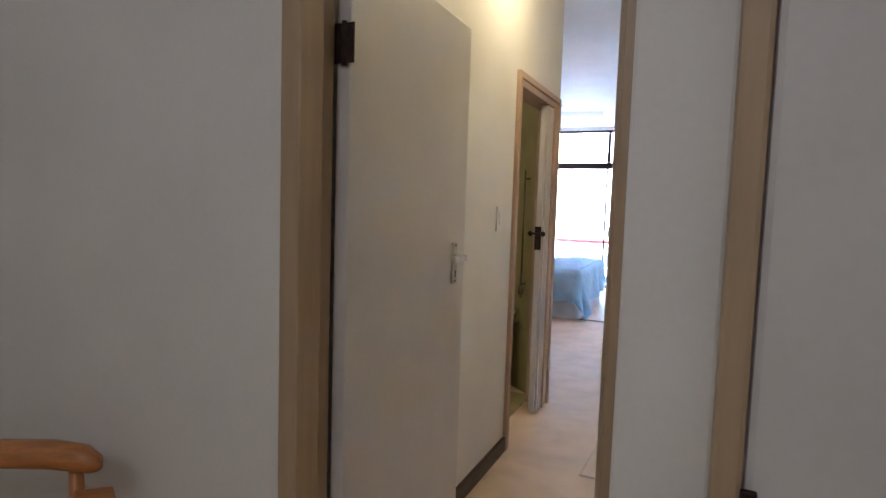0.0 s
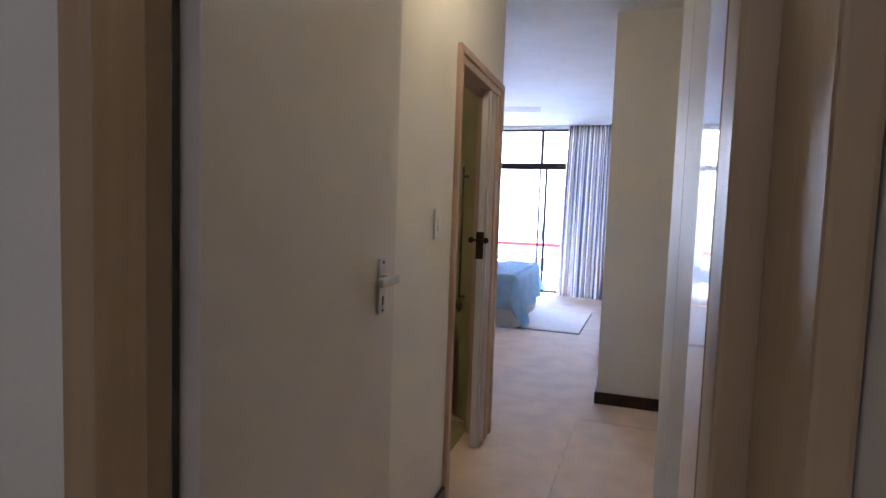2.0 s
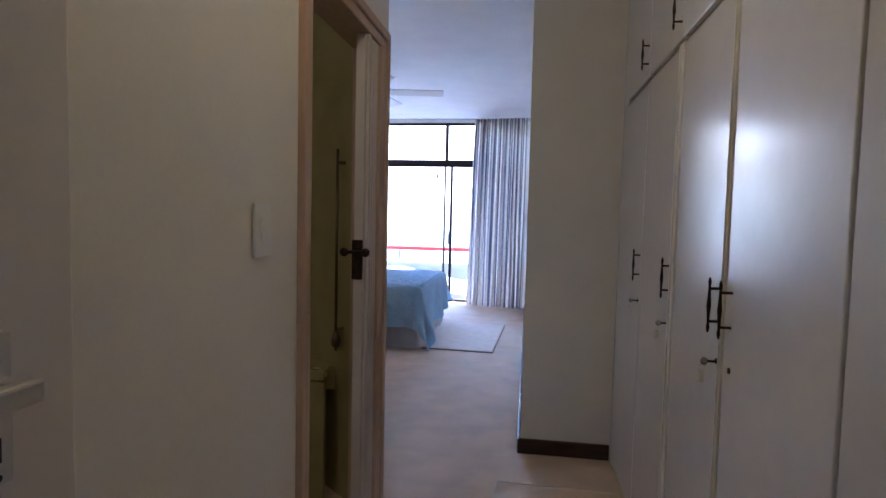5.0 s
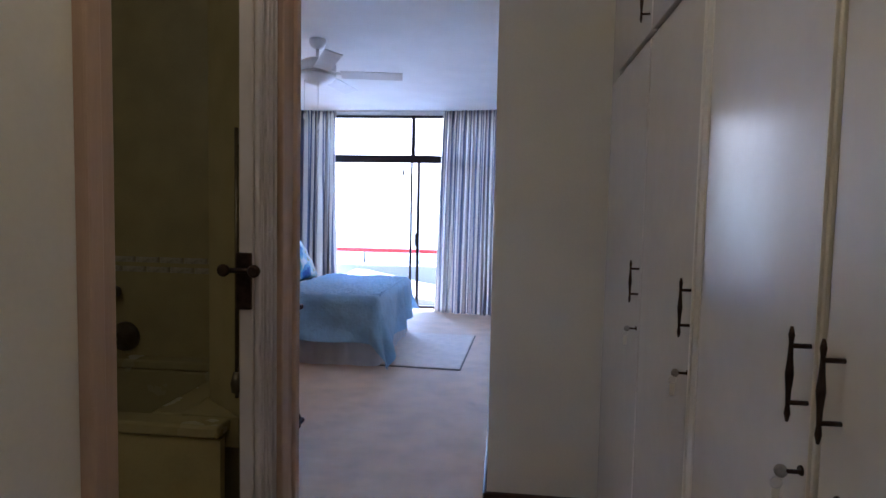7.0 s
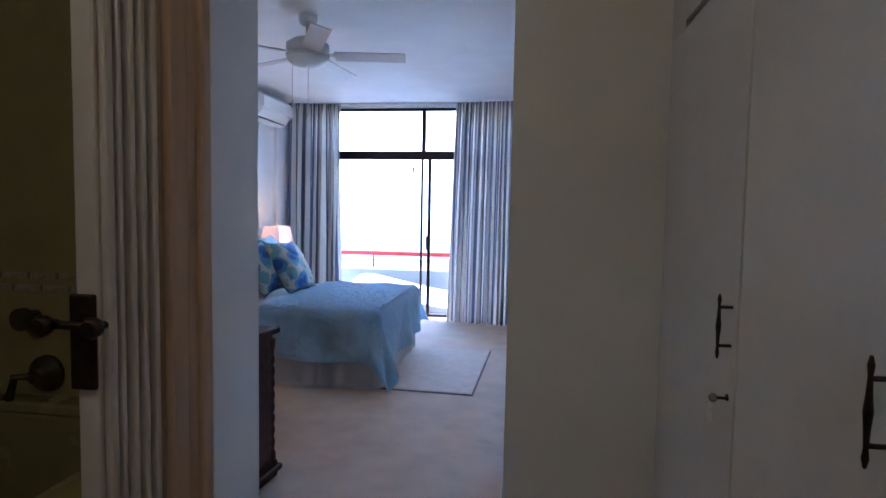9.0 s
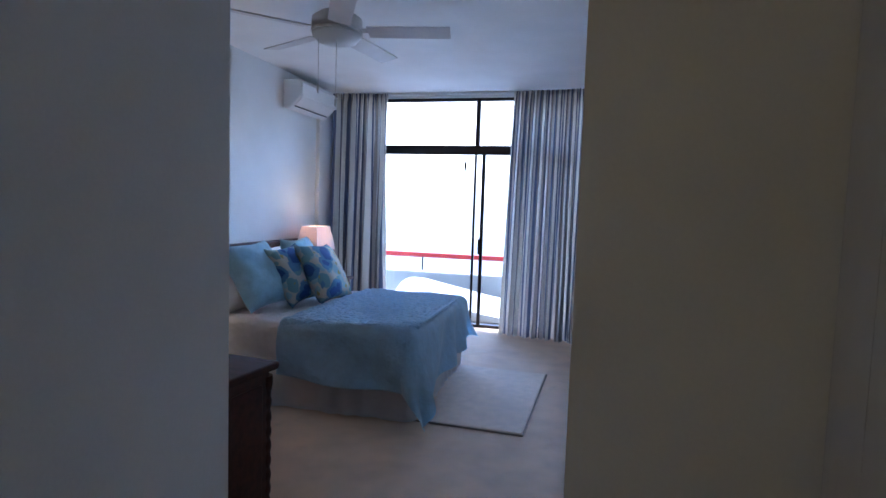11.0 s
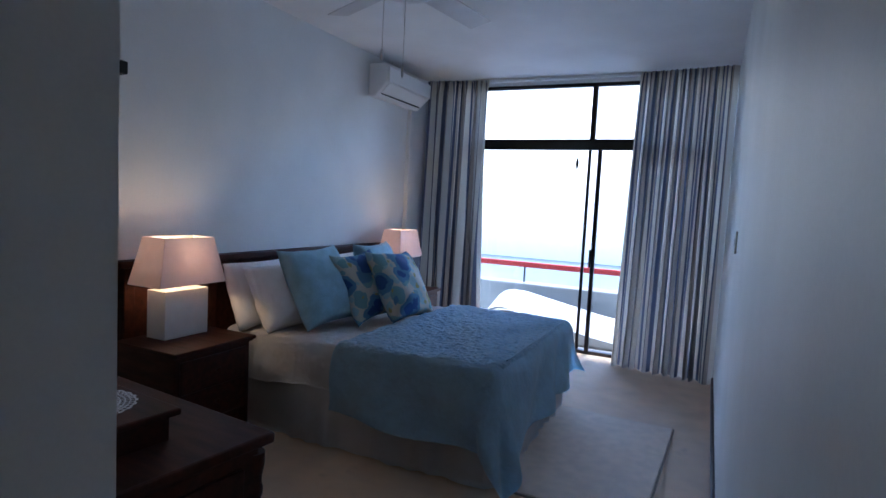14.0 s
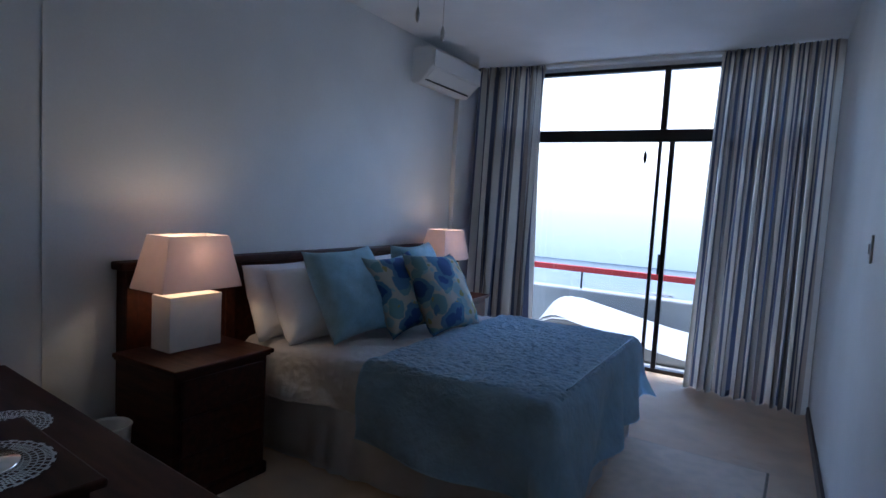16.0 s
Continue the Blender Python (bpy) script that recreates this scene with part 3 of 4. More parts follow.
part("panel", boxes((0.0, 0.019, 0.0, 0.348, 0.0, CEIL - 0.004), bevel=0.003), M_SEMI, tall)

mat = thing("carpet_offcut", pose(-0.717, 4.39, 0, 0, 0, -2.1), "loose beige carpet offcut lying before the cupboards", "mat")
part("carpet_piece", boxes((0.007, 0.59, 0.0, 1.41, 0.001, 0.010), bevel=0.003), M_CARPET, mat)
part("edge_binding", boxes((0.0, 0.0065, -0.004, 1.414, 0.0, 0.012), bevel=0.003), M_OFFCUT, mat)
part("edge_binding", boxes((0.008, 0.59, -0.006, -0.0005, 0.0, 0.012), bevel=0.0025), M_OFFCUT, mat)
part("edge_binding", boxes((0.008, 0.59, 1.4105, 1.416, 0.0, 0.012), bevel=0.0025), M_OFFCUT, mat)

# light switch
sw = thing("light_switch", (XL + 0.001, 4.26, 1.293), "white two-rocker light switch plate", "light switch")
part("plate", boxes((0, 0.009, -0.04, 0.04, -0.062, 0.062), bevel=0.003), M_WHITEPL, sw)
part("rocker", boxes((0.0092, 0.013, -0.014, 0.012, -0.03, -0.004), bevel=0.001), M_WHITEPL, sw)
part("rocker", boxes((0.0092, 0.013, -0.014, 0.012, 0.004, 0.03), bevel=0.001), M_WHITEPL, sw)
sw2 = thing("light_switch", (XR - 0.001, 8.98, 1.315), "white narrow switch plate on the bedroom wall", "light switch")
part("plate", boxes((-0.009, 0, -0.03, 0.03, -0.055, 0.055), bevel=0.003), M_WHITEPL, sw2)
part("rocker", boxes((-0.013, -0.0092, -0.01, 0.01, -0.02, 0.02), bevel=0.001), M_WHITEPL, sw2)

# ---- lobby chair ----
ch = thing("chair", pose(-1.85, 2.251, 0, 0, 0, 24), "honey-coloured wooden low-backed armchair against the lobby wall", "chair")
part("crest_rail", tube([(-0.34, 0.11, 0.645), (-0.2, 0.13, 0.65), (0.0, 0.13, 0.655), (0.18, 0.12, 0.665), (0.27, 0.105, 0.665), (0.31, 0.095, 0.655), (0.325, 0.09, 0.645)], [0.03, 0.037, 0.038, 0.038, 0.036, 0.026, 0.01], 16), M_CHAIR, ch)
for s in (-0.24, 0.24):
    part("leg", tube([(s, 0.16, 0.0), (s, 0.13, 0.45), (s, 0.125, 0.64)], [0.017, 0.021, 0.017], 10), M_CHAIR, ch)
    part("leg", tube([(s, -0.27, 0.0), (s, -0.26, 0.43)], [0.017, 0.021], 10), M_CHAIR, ch)
part("seat", boxes((-0.26, 0.26, -0.29, 0.13, 0.43, 0.465), bevel=0.012), M_CHAIR, ch)
part("post_cap", boxes((-0.045, 0.045, -0.045, 0.045, -0.03, 0.012), bevel=0.006), M_CHAIR, ch).matrix_local = pose(0.345, 0.04, 0.585, 8, 8, 40)
part("arm", tube([(0.335, 0.03, 0.575), (0.33, -0.05, 0.57), (0.31, -0.2, 0.565)], [0.02, 0.026, 0.026], 10), M_CHAIR, ch)

# ---- window wall, balcony, sea ----
win = thing("window_1", (0, YW, 0), "full-height dark aluminium sliding window and door to the balcony", "window", kind="structure")
TR0, TR1, WT = 2.045, 2.15, 2.70
part("frame", boxes((XB, XR, 0.0, 0.06, WT - 0.035, WT), (XB, XR, 0.0, 0.06, TR0, TR1), (XB, XR, 0.0, 0.08, 0.0, 0.035), (XB, XB + 0.05, 0.0, 0.06, 0.036, TR0 - 0.001), (XR - 0.05, XR, 0.0, 0.06, 0.036, TR0 - 0.001), bevel=0.003), M_ALU, win)
part("mullion", boxes((-1.825, -1.775, 0.0, 0.06, TR1 + 0.001, WT - 0.036), bevel=0.003), M_ALU, win)
part("stile", boxes((-1.835, -1.805, 0.035, 0.06, 0.036, TR0 - 0.001), bevel=0.003), M_ALU, win)
part("stile", boxes((-1.735, -1.695, -0.004, 0.03, 0.036, TR0 - 0.001), bevel=0.003), M_ALU, win)
part("handle", boxes((-1.75, -1.725, -0.03, -0.005, 0.88, 1.06), bevel=0.004), M_BLACK, win, "black sliding-door pull")
for a, b, c, d in ((XB, -1.826, TR1, WT - 0.036), (-1.774, XR, TR1, WT - 0.036), (XB + 0.05, -1.82, 0.036, TR0), (-1.70, XR - 0.05, 0.036, TR0)):
    g = part("pane", boxes((a, b, 0.042, 0.046, c, d)), M_GLASS, win)
    g.visible_shadow = False
setting("wall_window_head", boxes((XB, XR, YW, YW + 0.1, WT + 0.001, CEIL - 0.001)), M_BEDWALL, "narrow white strip of wall above the window", "wall")
stk = thing("window_decal", (-1.94, YW + 0.040, 1.92), "small dark feather-shaped sticker on the glass", "sticker")
part("decal", sheet(lambda u, v: ((v - 0.5) * 0.03 * math.sin(math.pi * min(1, u * 1.1 + 0.02)), -0.001, (u - 0.5) * 0.15), 8, 3, 0.001), M_BLACK, stk)

tr = thing("curtain_rail", (0, 11.38, 2.706), "slim white curtain track under the ceiling", "curtain rail")
part("track", boxes((XB + 0.005, XR - 0.005, -0.012, 0.012, 0.0, 0.027), bevel=0.003), M_WHITEPL, tr)


def curtain(x0, x1, xb0, xb1, ya, yb, folds, seed, label):
    rnd = random.Random(seed)
    ph = [rnd.uniform(-0.5, 0.5) for _ in range(40)]

    def fn(u, v):
        a, b = x0 + (x1 - x0) * u, xb0 + (xb1 - xb0) * u
        w = v ** 0.8
        k = folds * (u + 0.022 * math.sin(9 * u + seed) + 0.014 * math.sin(23 * u + 2 * seed) + 0.030 * v * math.sin(5 * u + seed) + 0.012 * v * math.sin(31 * u + seed))
        jit = ph[int(k) % 40] * (1 - (k % 1)) + ph[(int(k) + 1) % 40] * (k % 1)
        amp = (0.047 + 0.028 * v) * (1 + 0.7 * jit)
        yc = ya + (yb - ya) * u
        y = yc + amp * math.sin(2 * math.pi * k + jit * 1.2 * v) + 0.012 * math.sin(5.1 * math.pi * k * 0.37 + 3 * v) - 0.06 * v
        x = a + (b - a) * w + 0.012 * math.sin(4 * math.pi * k + 1) * v
        side = (u - 0.95) / 0.05 if ya > yb else (0.05 - u) / 0.05
        if side > 0:
            y += (0.18 if ya > yb else 0.26) * side
            x = (XR - 0.005) if ya > yb else (XB + 0.008)
        if v < 0.045:
            y = yc + (y - yc) * (0.3 + 0.7 * v / 0.045) + 0.02 * (1 - v / 0.045) * math.sin(6 * math.pi * k)
        z = 2.724 - v * (2.724 - 0.006)
        return (x, y, z)
    ob = tagged(part("curtain", sheet(fn, folds * 14, 46, 0.003, uv=lambda u, v: (u * folds * 0.145, v)), M_STRIPE), label, "curtain", "bedroom curtains")
    return ob


curtain(XB + 0.025, -2.84, XB + 0.03, -2.83, 11.28, 11.37, 10, 3, "blue, grey and cream striped pleated curtain drawn beside the air conditioner")
curtain(-1.365, XR - 0.005, -1.42, XR - 0.008, 11.35, 11.24, 11, 7, "blue, grey and cream striped pleated curtain hanging to the carpet")

setting("balcony_floor", boxes((-6.0, 2.0, YW + 0.12, 13.0, -0.25, -0.06)), M_PAVE, "pale cement balcony floor", "balcony")
setting("balcony_parapet", boxes((-6.0, 2.0, 12.80, 12.98, -0.06, 0.49), bevel=0.02), M_PLASTER, "white plastered balcony parapet", "parapet")
rail = thing("balcony_rail", (0, 12.88, 0.49), "red painted steel balcony rail on thin posts", "railing")
part("top_rail", boxes((-6.0, 2.0, -0.02, 0.02, 0.195, 0.262), bevel=0.006), M_RED, rail)
for x in (-5.4, -4.1, -2.8, -0.4, 0.9):
    part("post", boxes((x - 0.01, x + 0.01, -0.008, 0.008, -0.03, 0.195)), M_ALU, rail)


bm = bmesh.new()
prof = [(-3.10, -0.06), (-3.07, 0.28), (-3.0, 0.38), (-2.86, 0.44), (-2.7, 0.42), (-2.2, 0.32), (-1.75, 0.23), (-1.3, 0.17), (-0.6, 0.13), (-0.6, -0.06)]
va = [bm.verts.new((x, 12.08, max(-0.06, z - 0.17 if z > -0.06 else z))) for x, z in prof]
vb = [bm.verts.new((x, 12.62, z)) for x, z in prof]
bm.faces.new(va)
bm.faces.new(vb[::-1])
for i in range(len(prof)):
    j = (i + 1) % len(prof)
    bm.faces.new((va[j], va[i], vb[i], vb[j]))
bmesh.ops.bevel(bm, geom=bm.edges[:], offset=0.03, segments=3, affect="EDGES")
bmesh.ops.recalc_face_normals(bm, faces=bm.faces[:])
tagged(part("balcony_slope", bm, M_PLASTER), "sunlit white plastered sloping wall on the balcony", "balcony wall")
setting("water", boxes((-900, 900, 60, 321, -26.5, -26)), M_SEA, "pale turquoise sea fading into haze", "sea")
# Self-lit plane: horizon haze and bright low sky painted as emission.
setting("backdrop", boxes((-900, 900, 320, 322, -40, 82)), M_HAZE_GLOW, "glowing backdrop painted as bright white sea haze on the horizon", "haze")
setting("ground", boxes((-400, 400, 14, 60, -27, -25.5)), M_ROCK, "dark rocky shore far below", "ground")

rnd = random.Random(11)
for k in range(9):
    bm = bmesh.new()
    bmesh.ops.create_icosphere(bm, subdivisions=3, radius=1.0)
    for v in bm.verts:
        v.co *= 1 + 0.35 * noise.noise(v.co * 1.7 + Vector((k * 7, 0, 0)))
    s = rnd.uniform(1.5, 4.5)
    bmesh.ops.transform(bm, matrix=Matrix.Diagonal((s * 2.2, s, s * 0.28, 1)), verts=bm.verts[:])
    ob = part("rock", bm, M_ROCK)
    ob.location = (rnd.uniform(-62, -12), rnd.uniform(188, 214), -26)
    tagged(ob, "low dark rock in the surf far below", "rock", "shore rocks")
bm = bmesh.new()
for k in range(60):
    cx, cy, w = rnd.uniform(-110, 30), rnd.uniform(182, 232), rnd.uniform(4, 14)
    ring = [bm.verts.new((cx + w * math.cos(a) * (1 + 0.3 * math.sin(3 * a + k)), cy + 0.16 * w * math.sin(a) * (1 + 0.4 * math.sin(5 * a + k)), -25.97 + 0.001 * k)) for a in [2 * math.pi * i / 18 for i in range(18)]]
    bm.faces.new(ring)
tagged(part("sea_foam", bm, M_FOAM), "white surf foam along the rocks", "foam", kind="stuff")

# ---- bedroom ----
bed = thing("bed", (0, 0, 0), "queen-size bed made up in white with a frilled valance", "bed")
BX0, BX1, BY0, BY1 = -3.40, -1.60, 8.47, 10.0
part("base", boxes((BX0, BX1, BY0 + 0.02, BY1 - 0.02, 0.06, 0.33), bevel=0.02), M_SHEET, bed)
part("mattress", boxes((BX0, BX1, BY0, BY1, 0.335, 0.585), bevel=0.08), M_SHEET, bed)


def valance(u, v):
    per = [(BX0, BY0), (BX1, BY0), (BX1, BY1), (BX0, BY1)]
    ls = [BX1 - BX0, BY1 - BY0, BX1 - BX0]
    s = u * sum(ls)
    fl = 0.012 + 0.03 * v + 0.010 * v * math.sin(s * 38 + 2 * math.sin(s * 9)) + 0.01 * v * math.sin(s * 11)
    z = 0.36 - 0.35 * v
    if s < ls[0]:
        return (BX0 + s, BY0 - fl, z)
    s -= ls[0]
    if s < ls[1]:
        return (BX1 + fl, BY0 + s, z)
    return (BX1 - (s - ls[1]), BY1 + fl, z)


part("valance", sheet(valance, 420, 10, 0.002), M_VALANCE, bed, "gathered white cotton valance reaching the carpet")


def drape(ua, ub, va, vb, x_edge, y_near, y_far, top, nu, nv, flare, wave, thick, skew=0.0, skewx=0.0, corner=0.0, crease=0.0, crinkle=0.0):
    """A cloth laid on a slab: flat on top, falling past the edges."""
    def fn(p, q):
        u = ua + (ub - skewx * q - ua) * p
        v0 = va - skew * p
        v = v0 + (vb - v0) * q
        ex, en, ef = max(0, u - x_edge), max(0, y_near - v), max(0, v - y_far)
        ey = max(en, ef)
        d = math.hypot(ex, ey)
        x, y = min(u, x_edge), min(max(v, y_near), y_far)
        if d > 0:
            r = 0.075
            a = min(d / r, math.pi / 2)
            out = r * math.sin(a) + (flare * max(0, d - r))
            drop = r * (1 - math.cos(a)) + max(0, d - r * math.pi / 2)
            out += wave * max(0, d - 0.05) * math.sin(9 * u + 11 * v + 1.5 * math.sin(4 * v))
            out += corner * (1.5 if ef > 0 else 1.0) * max(0, d - r) * (2 * min(ex, ey) / (ex + ey))
            k = math.hypot(ex, ey)
            x += out * ex / k
            y += out * (ef - en) / k
            z = top - drop
        else:
            z = top + 0.006 * math.sin(13 * u + 2 * math.sin(7 * v)) * math.sin(9 * v)
        z += crease * (abs(math.sin(17 * u + 6 * v + 2.2 * math.sin(5 * v + 3 * u))) ** 0.6 + 0.6 * math.sin(31 * v - 12 * u + 3 * math.sin(6 * u)) - 0.5)
        if crinkle:
            k = crinkle * (abs(noise.noise(Vector((u * 17, v * 25, 3)))) + 0.7 * abs(noise.noise(Vector((u * 34, v * 46, 9)))) - 0.35)
            z += k
            y -= k * min(1, en * 12)
            x += k * min(1, ex * 12)
        return (x, y, max(z, 0.025))
    return sheet(fn, nu, nv, thick)


part("duvet", drape(BX0 + 0.02, -1.64, BY0 - 0.27, BY1 + 0.2, BX1 - 0.01, BY0 + 0.03, BY1 - 0.03, 0.594, 150, 150, 0.13, 0.16, 0.008, crease=0.0045, crinkle=0.010), M_SHEET, bed, "lightly creased white cotton duvet")
spread = thing("bedspread", (0, 0, 0), "powder blue quilted bedspread draped over the foot of the bed", "bedspread")
part("cover", drape(-2.52, -1.60 + 0.53, BY0 - 0.42, BY1 + 0.18, BX1 - 0.02, BY0 - 0.005, BY1 - 0.010, 0.624, 130, 150, 0.16, 0.10, 0.008, 0.05, 0.16, 0.14, 0.002, 0.0022), M_BLUE, spread)


part("quilted_panel", drape(-2.51, BX1 + 0.035, BY0 - 0.10, BY1 - 0.025, BX1 - 0.02, BY0 - 0.008, BY1 - 0.010, 0.629, 160, 220, 0.16, 0.0, 0.004, -0.13, 0.0, 0.0, 0.0015, 0.011), M_QUILT, spread, "crinkled quilted top panel")
part("hem", tube([(BX1 + 0.013, BY0 + 0.16 + 0.052 * k, 0.628 + 0.002 * math.sin(3 * k)) for k in range(26)], 0.005, 6), M_BLUE, spread)


def pillow(name, m, w, h, t, mat, label, category, ears=0.10):
    """A stuffed cushion: pinched edges, corners drawn out."""
    bm = bmesh.new()
    n = 22
    for side in (1, -1):
        g = []
        for i in range(n + 1):
            row = []
            for j in range(n + 1):
                a, b = 2 * i / n - 1, 2 * j / n - 1
                puff = (max(0, 1 - a * a) * max(0, 1 - b * b)) ** 0.42
                pin = 1 - ears * (1 - abs(a) ** 2) * abs(b) ** 3 - (0.10 - ears) * abs(a) ** 6 * abs(b)
                pin2 = 1 - ears * (1 - abs(b) ** 2) * abs(a) ** 3 - (0.10 - ears) * abs(b) ** 6 * abs(a)
                wr = (0.010 * math.sin(7 * a + 5 * b) + 0.007 * math.sin(4 * a - 13 * b + 2)) * puff
                row.append(bm.verts.new((side * (t / 2 * puff + wr * 0.5 + 0.002), a * w / 2 * pin2, b * h / 2 * pin)))
            g.append(row)
        for i in range(n):
            for j in range(n):
                q = (g[i][j], g[i + 1][j], g[i + 1][j + 1], g[i][j + 1])
                f = bm.faces.new(q if side > 0 else q[::-1])
                f.smooth = True
    bmesh.ops.remove_doubles(bm, verts=bm.verts[:], dist=0.0045)
    ob = part(name, bm, mat)
    ob.matrix_world = m
    return tagged(ob, label, category)


for yy in (8.82, 9.72):
    pillow("pillow", pose(-3.30, yy - 0.1, 0.795, 0, -20, 2), 0.68, 0.44, 0.21, M_SHEET, "white cotton pillow leaning on the headboard", "pillow", 0.07)
    pillow("pillow", pose(-3.14, yy - 0.04, 0.785, 0, -30, -3), 0.67, 0.45, 0.24, M_SHEET, "plump white cotton pillow leaning on another pillow", "pillow", 0.07)
pillow("pillow", pose(-2.97, 8.86, 0.855, 2, -29, -4), 0.56, 0.55, 0.22, M_BLUEP, "large square powder blue cushion on the bed", "cushion")
pillow("pillow", pose(-2.99, 9.62, 0.85, 0, -20, 4), 0.54, 0.54, 0.22, M_BLUEP, "square powder blue cushion behind the floral ones", "cushion")
pillow("pillow", pose(-2.83, 9.16, 0.835, 3, -28, -2), 0.48, 0.51, 0.19, M_FLORAL, "floral cushion printed in blue, green and straw", "cushion", 0.12)
pillow("pillow", pose(-2.66, 9.37, 0.835, -3, -31, -3), 0.52, 0.54, 0.22, M_FLORAL, "floral cushion with large blue blossoms leaning in front", "cushion", 0.12)

hb = thing("headboard", (XB + 0.002, 0, 0), "long dark mahogany headboard with panelled ends", "headboard")
part("panel", boxes((0.0, 0.07, 7.80, 11.0, 0.3, 1.0), bevel=0.004), M_WOOD, hb)
part("cap", boxes((0.0, 0.095, 7.77, 11.03, 1.001, 1.04), bevel=0.008), M_WOOD, hb)
for y in (7.80, 8.36, 10.10, 10.94):
    part("stile", boxes((0.071, 0.085, y, y + 0.06, 0.3, 1.0), bevel=0.003), M_WOOD, hb)


def nightstand(at, label):
    n = thing("nightstand", at, label, "nightstand", "nightstands")
    part("body", boxes((0.01, 0.43, 0.02, 0.52, 0.06, 0.60), bevel=0.004), M_WOOD, n)
    part("top", boxes((0.0, 0.462, 0.0, 0.54, 0.613, 0.635), (0.0, 0.447, 0.008, 0.532, 0.601, 0.6125), bevel=0.005), M_WOOD, n)
    part("plinth", boxes((0.0, 0.447, 0.01, 0.53, 0.0, 0.059), bevel=0.008), M_WOOD, n)
    for z0, z1 in ((0.42, 0.58), (0.25, 0.41), (0.08, 0.24)):
        d = part("drawer", boxes((0.431, 0.448, 0.05, 0.49, z0, z1), bevel=0.005), M_WOOD, n)
        part("knob", lathe([(0.006, 0), (0.006, 0.012), (0.015, 0.018), (0.013, 0.028)], 12, (0.448, 0.27, (z0 + z1) / 2), Matrix.Rotation(radians(90), 4, "Y")), M_WOOD, d)
    return n


nightstand((XB + 0.11, 7.72, 0), "dark mahogany three-drawer nightstand holding a lit lamp")
nightstand((XB + 0.11, 10.17, 0), "dark mahogany three-drawer nightstand by the curtain")


def table_lamp(at, label):
    n = thing("table_lamp", at, label, "lamp", "bedside lamps")
    part("base", boxes((-0.07, 0.07, -0.14, 0.14, 0.0, 0.258), bevel=0.003), M_LBASE, n)
    part("stem", lathe([(0.012, 0.2585), (0.008, 0.28), (0.008, 0.36), (0.013, 0.37), (0.013, 0.40)], 12), M_CHROME, n)
    bm = bmesh.new()
    for inner in (0, 0.0025):
        lo = [bm.verts.new((sx * (0.125 - inner), sy * (0.215 - inner), 0.288)) for sx, sy in ((1, 1), (-1, 1), (-1, -1), (1, -1))]
        hi = [bm.verts.new((sx * (0.085 - inner), sy * (0.16 - inner), 0.54)) for sx, sy in ((1, 1), (-1, 1), (-1, -1), (1, -1))]
        for i in range(4):
            q = (lo[i], lo[(i + 1) % 4], hi[(i + 1) % 4], hi[i])
            bm.faces.new(q if not inner else q[::-1])
    part("shade", bm, M_SHADE, n, "pale pink tapered rectangular shade, lit from inside")
    part("bulb", lathe([(0.012, 0.40), (0.016, 0.405), (0.014, 0.412)], 12), M_WHITEPL, n)
    return n


table_lamp((XB + 0.24, 8.01, 0.636), "white block bedside lamp with a lit pink shade")
table_lamp((XB + 0.24, 10.46, 0.636), "white block bedside lamp with a lit shade by the curtain")

# dressing table
dt = thing("dressing_table", pose(-1.780, YE + 0.006, 0, 0, 0, -6) @ pose(1.725, 0, 0), "dark mahogany dressing table with raised side drawers", "dressing table")
DX0, DX1, DD = -3.05, -1.745, 0.575
part("body", boxes((DX0, DX1 - 0.0, 0.0, DD - 0.035, 0.09, 0.742), bevel=0.004), M_WOOD, dt)
part("top", boxes((DX0 - 0.02, DX1 + 0.02, 0.0, DD + 0.005, 0.743, 0.775), bevel=0.008), M_WOOD, dt)
part("plinth", boxes((DX0 - 0.01, DX1 + 0.015, 0.0, DD - 0.01, 0.0, 0.089), bevel=0.012), M_WOOD, dt)
part("base_moulding", boxes((DX0 - 0.02, DX1 + 0.030, 0.0, DD + 0.012, 0.03, 0.062), bevel=0.012), M_WOOD, dt)
for x in (DX0 + 0.03, DX1 - 0.022):
    part("corner_column", lathe([(0.022 + 0.007 * abs(math.sin(k * 0.9)) if 2 < k < 34 else 0.032, 0.091 + 0.0175 * k) for k in range(37)], 14, (x, DD - 0.036, 0)), M_WOOD, dt, "turned and carved corner column")
part("side_panel", boxes((DX1 + 0.001, DX1 + 0.012, 0.06, DD - 0.09, 0.15, 0.70), bevel=0.004), M_WOOD, dt)
for k, (a, b) in enumerate(((DX0 + 0.02, -2.58), (-2.56, -2.16), (-2.14, DX1 - 0.02))):
    for z0, z1 in ((0.55, 0.72), (0.33, 0.53), (0.12, 0.31)):
        d = part("drawer", boxes((a, b, DD - 0.029, DD - 0.012, z0, z1), bevel=0.005), M_WOOD, dt)
        part("knob", lathe([(0.006, 0), (0.006, 0.012), (0.015, 0.018), (0.013, 0.028)], 12, ((a + b) / 2, DD - 0.012, (z0 + z1) / 2), Matrix.Rotation(radians(-90), 4, "X")), M_WOOD, d)
for a, b in ((DX1 - 0.55, DX1 - 0.125), (DX0 + 0.125, DX0 + 0.45)):
    part("raised_drawer", boxes((a + 0.02, b - 0.02, 0.01, 0.37, 0.776, 0.842), bevel=0.003), M_WOOD, dt)
    part("raised_top", boxes((a, b, 0.0, 0.392, 0.843, 0.862), bevel=0.006), M_WOOD, dt)

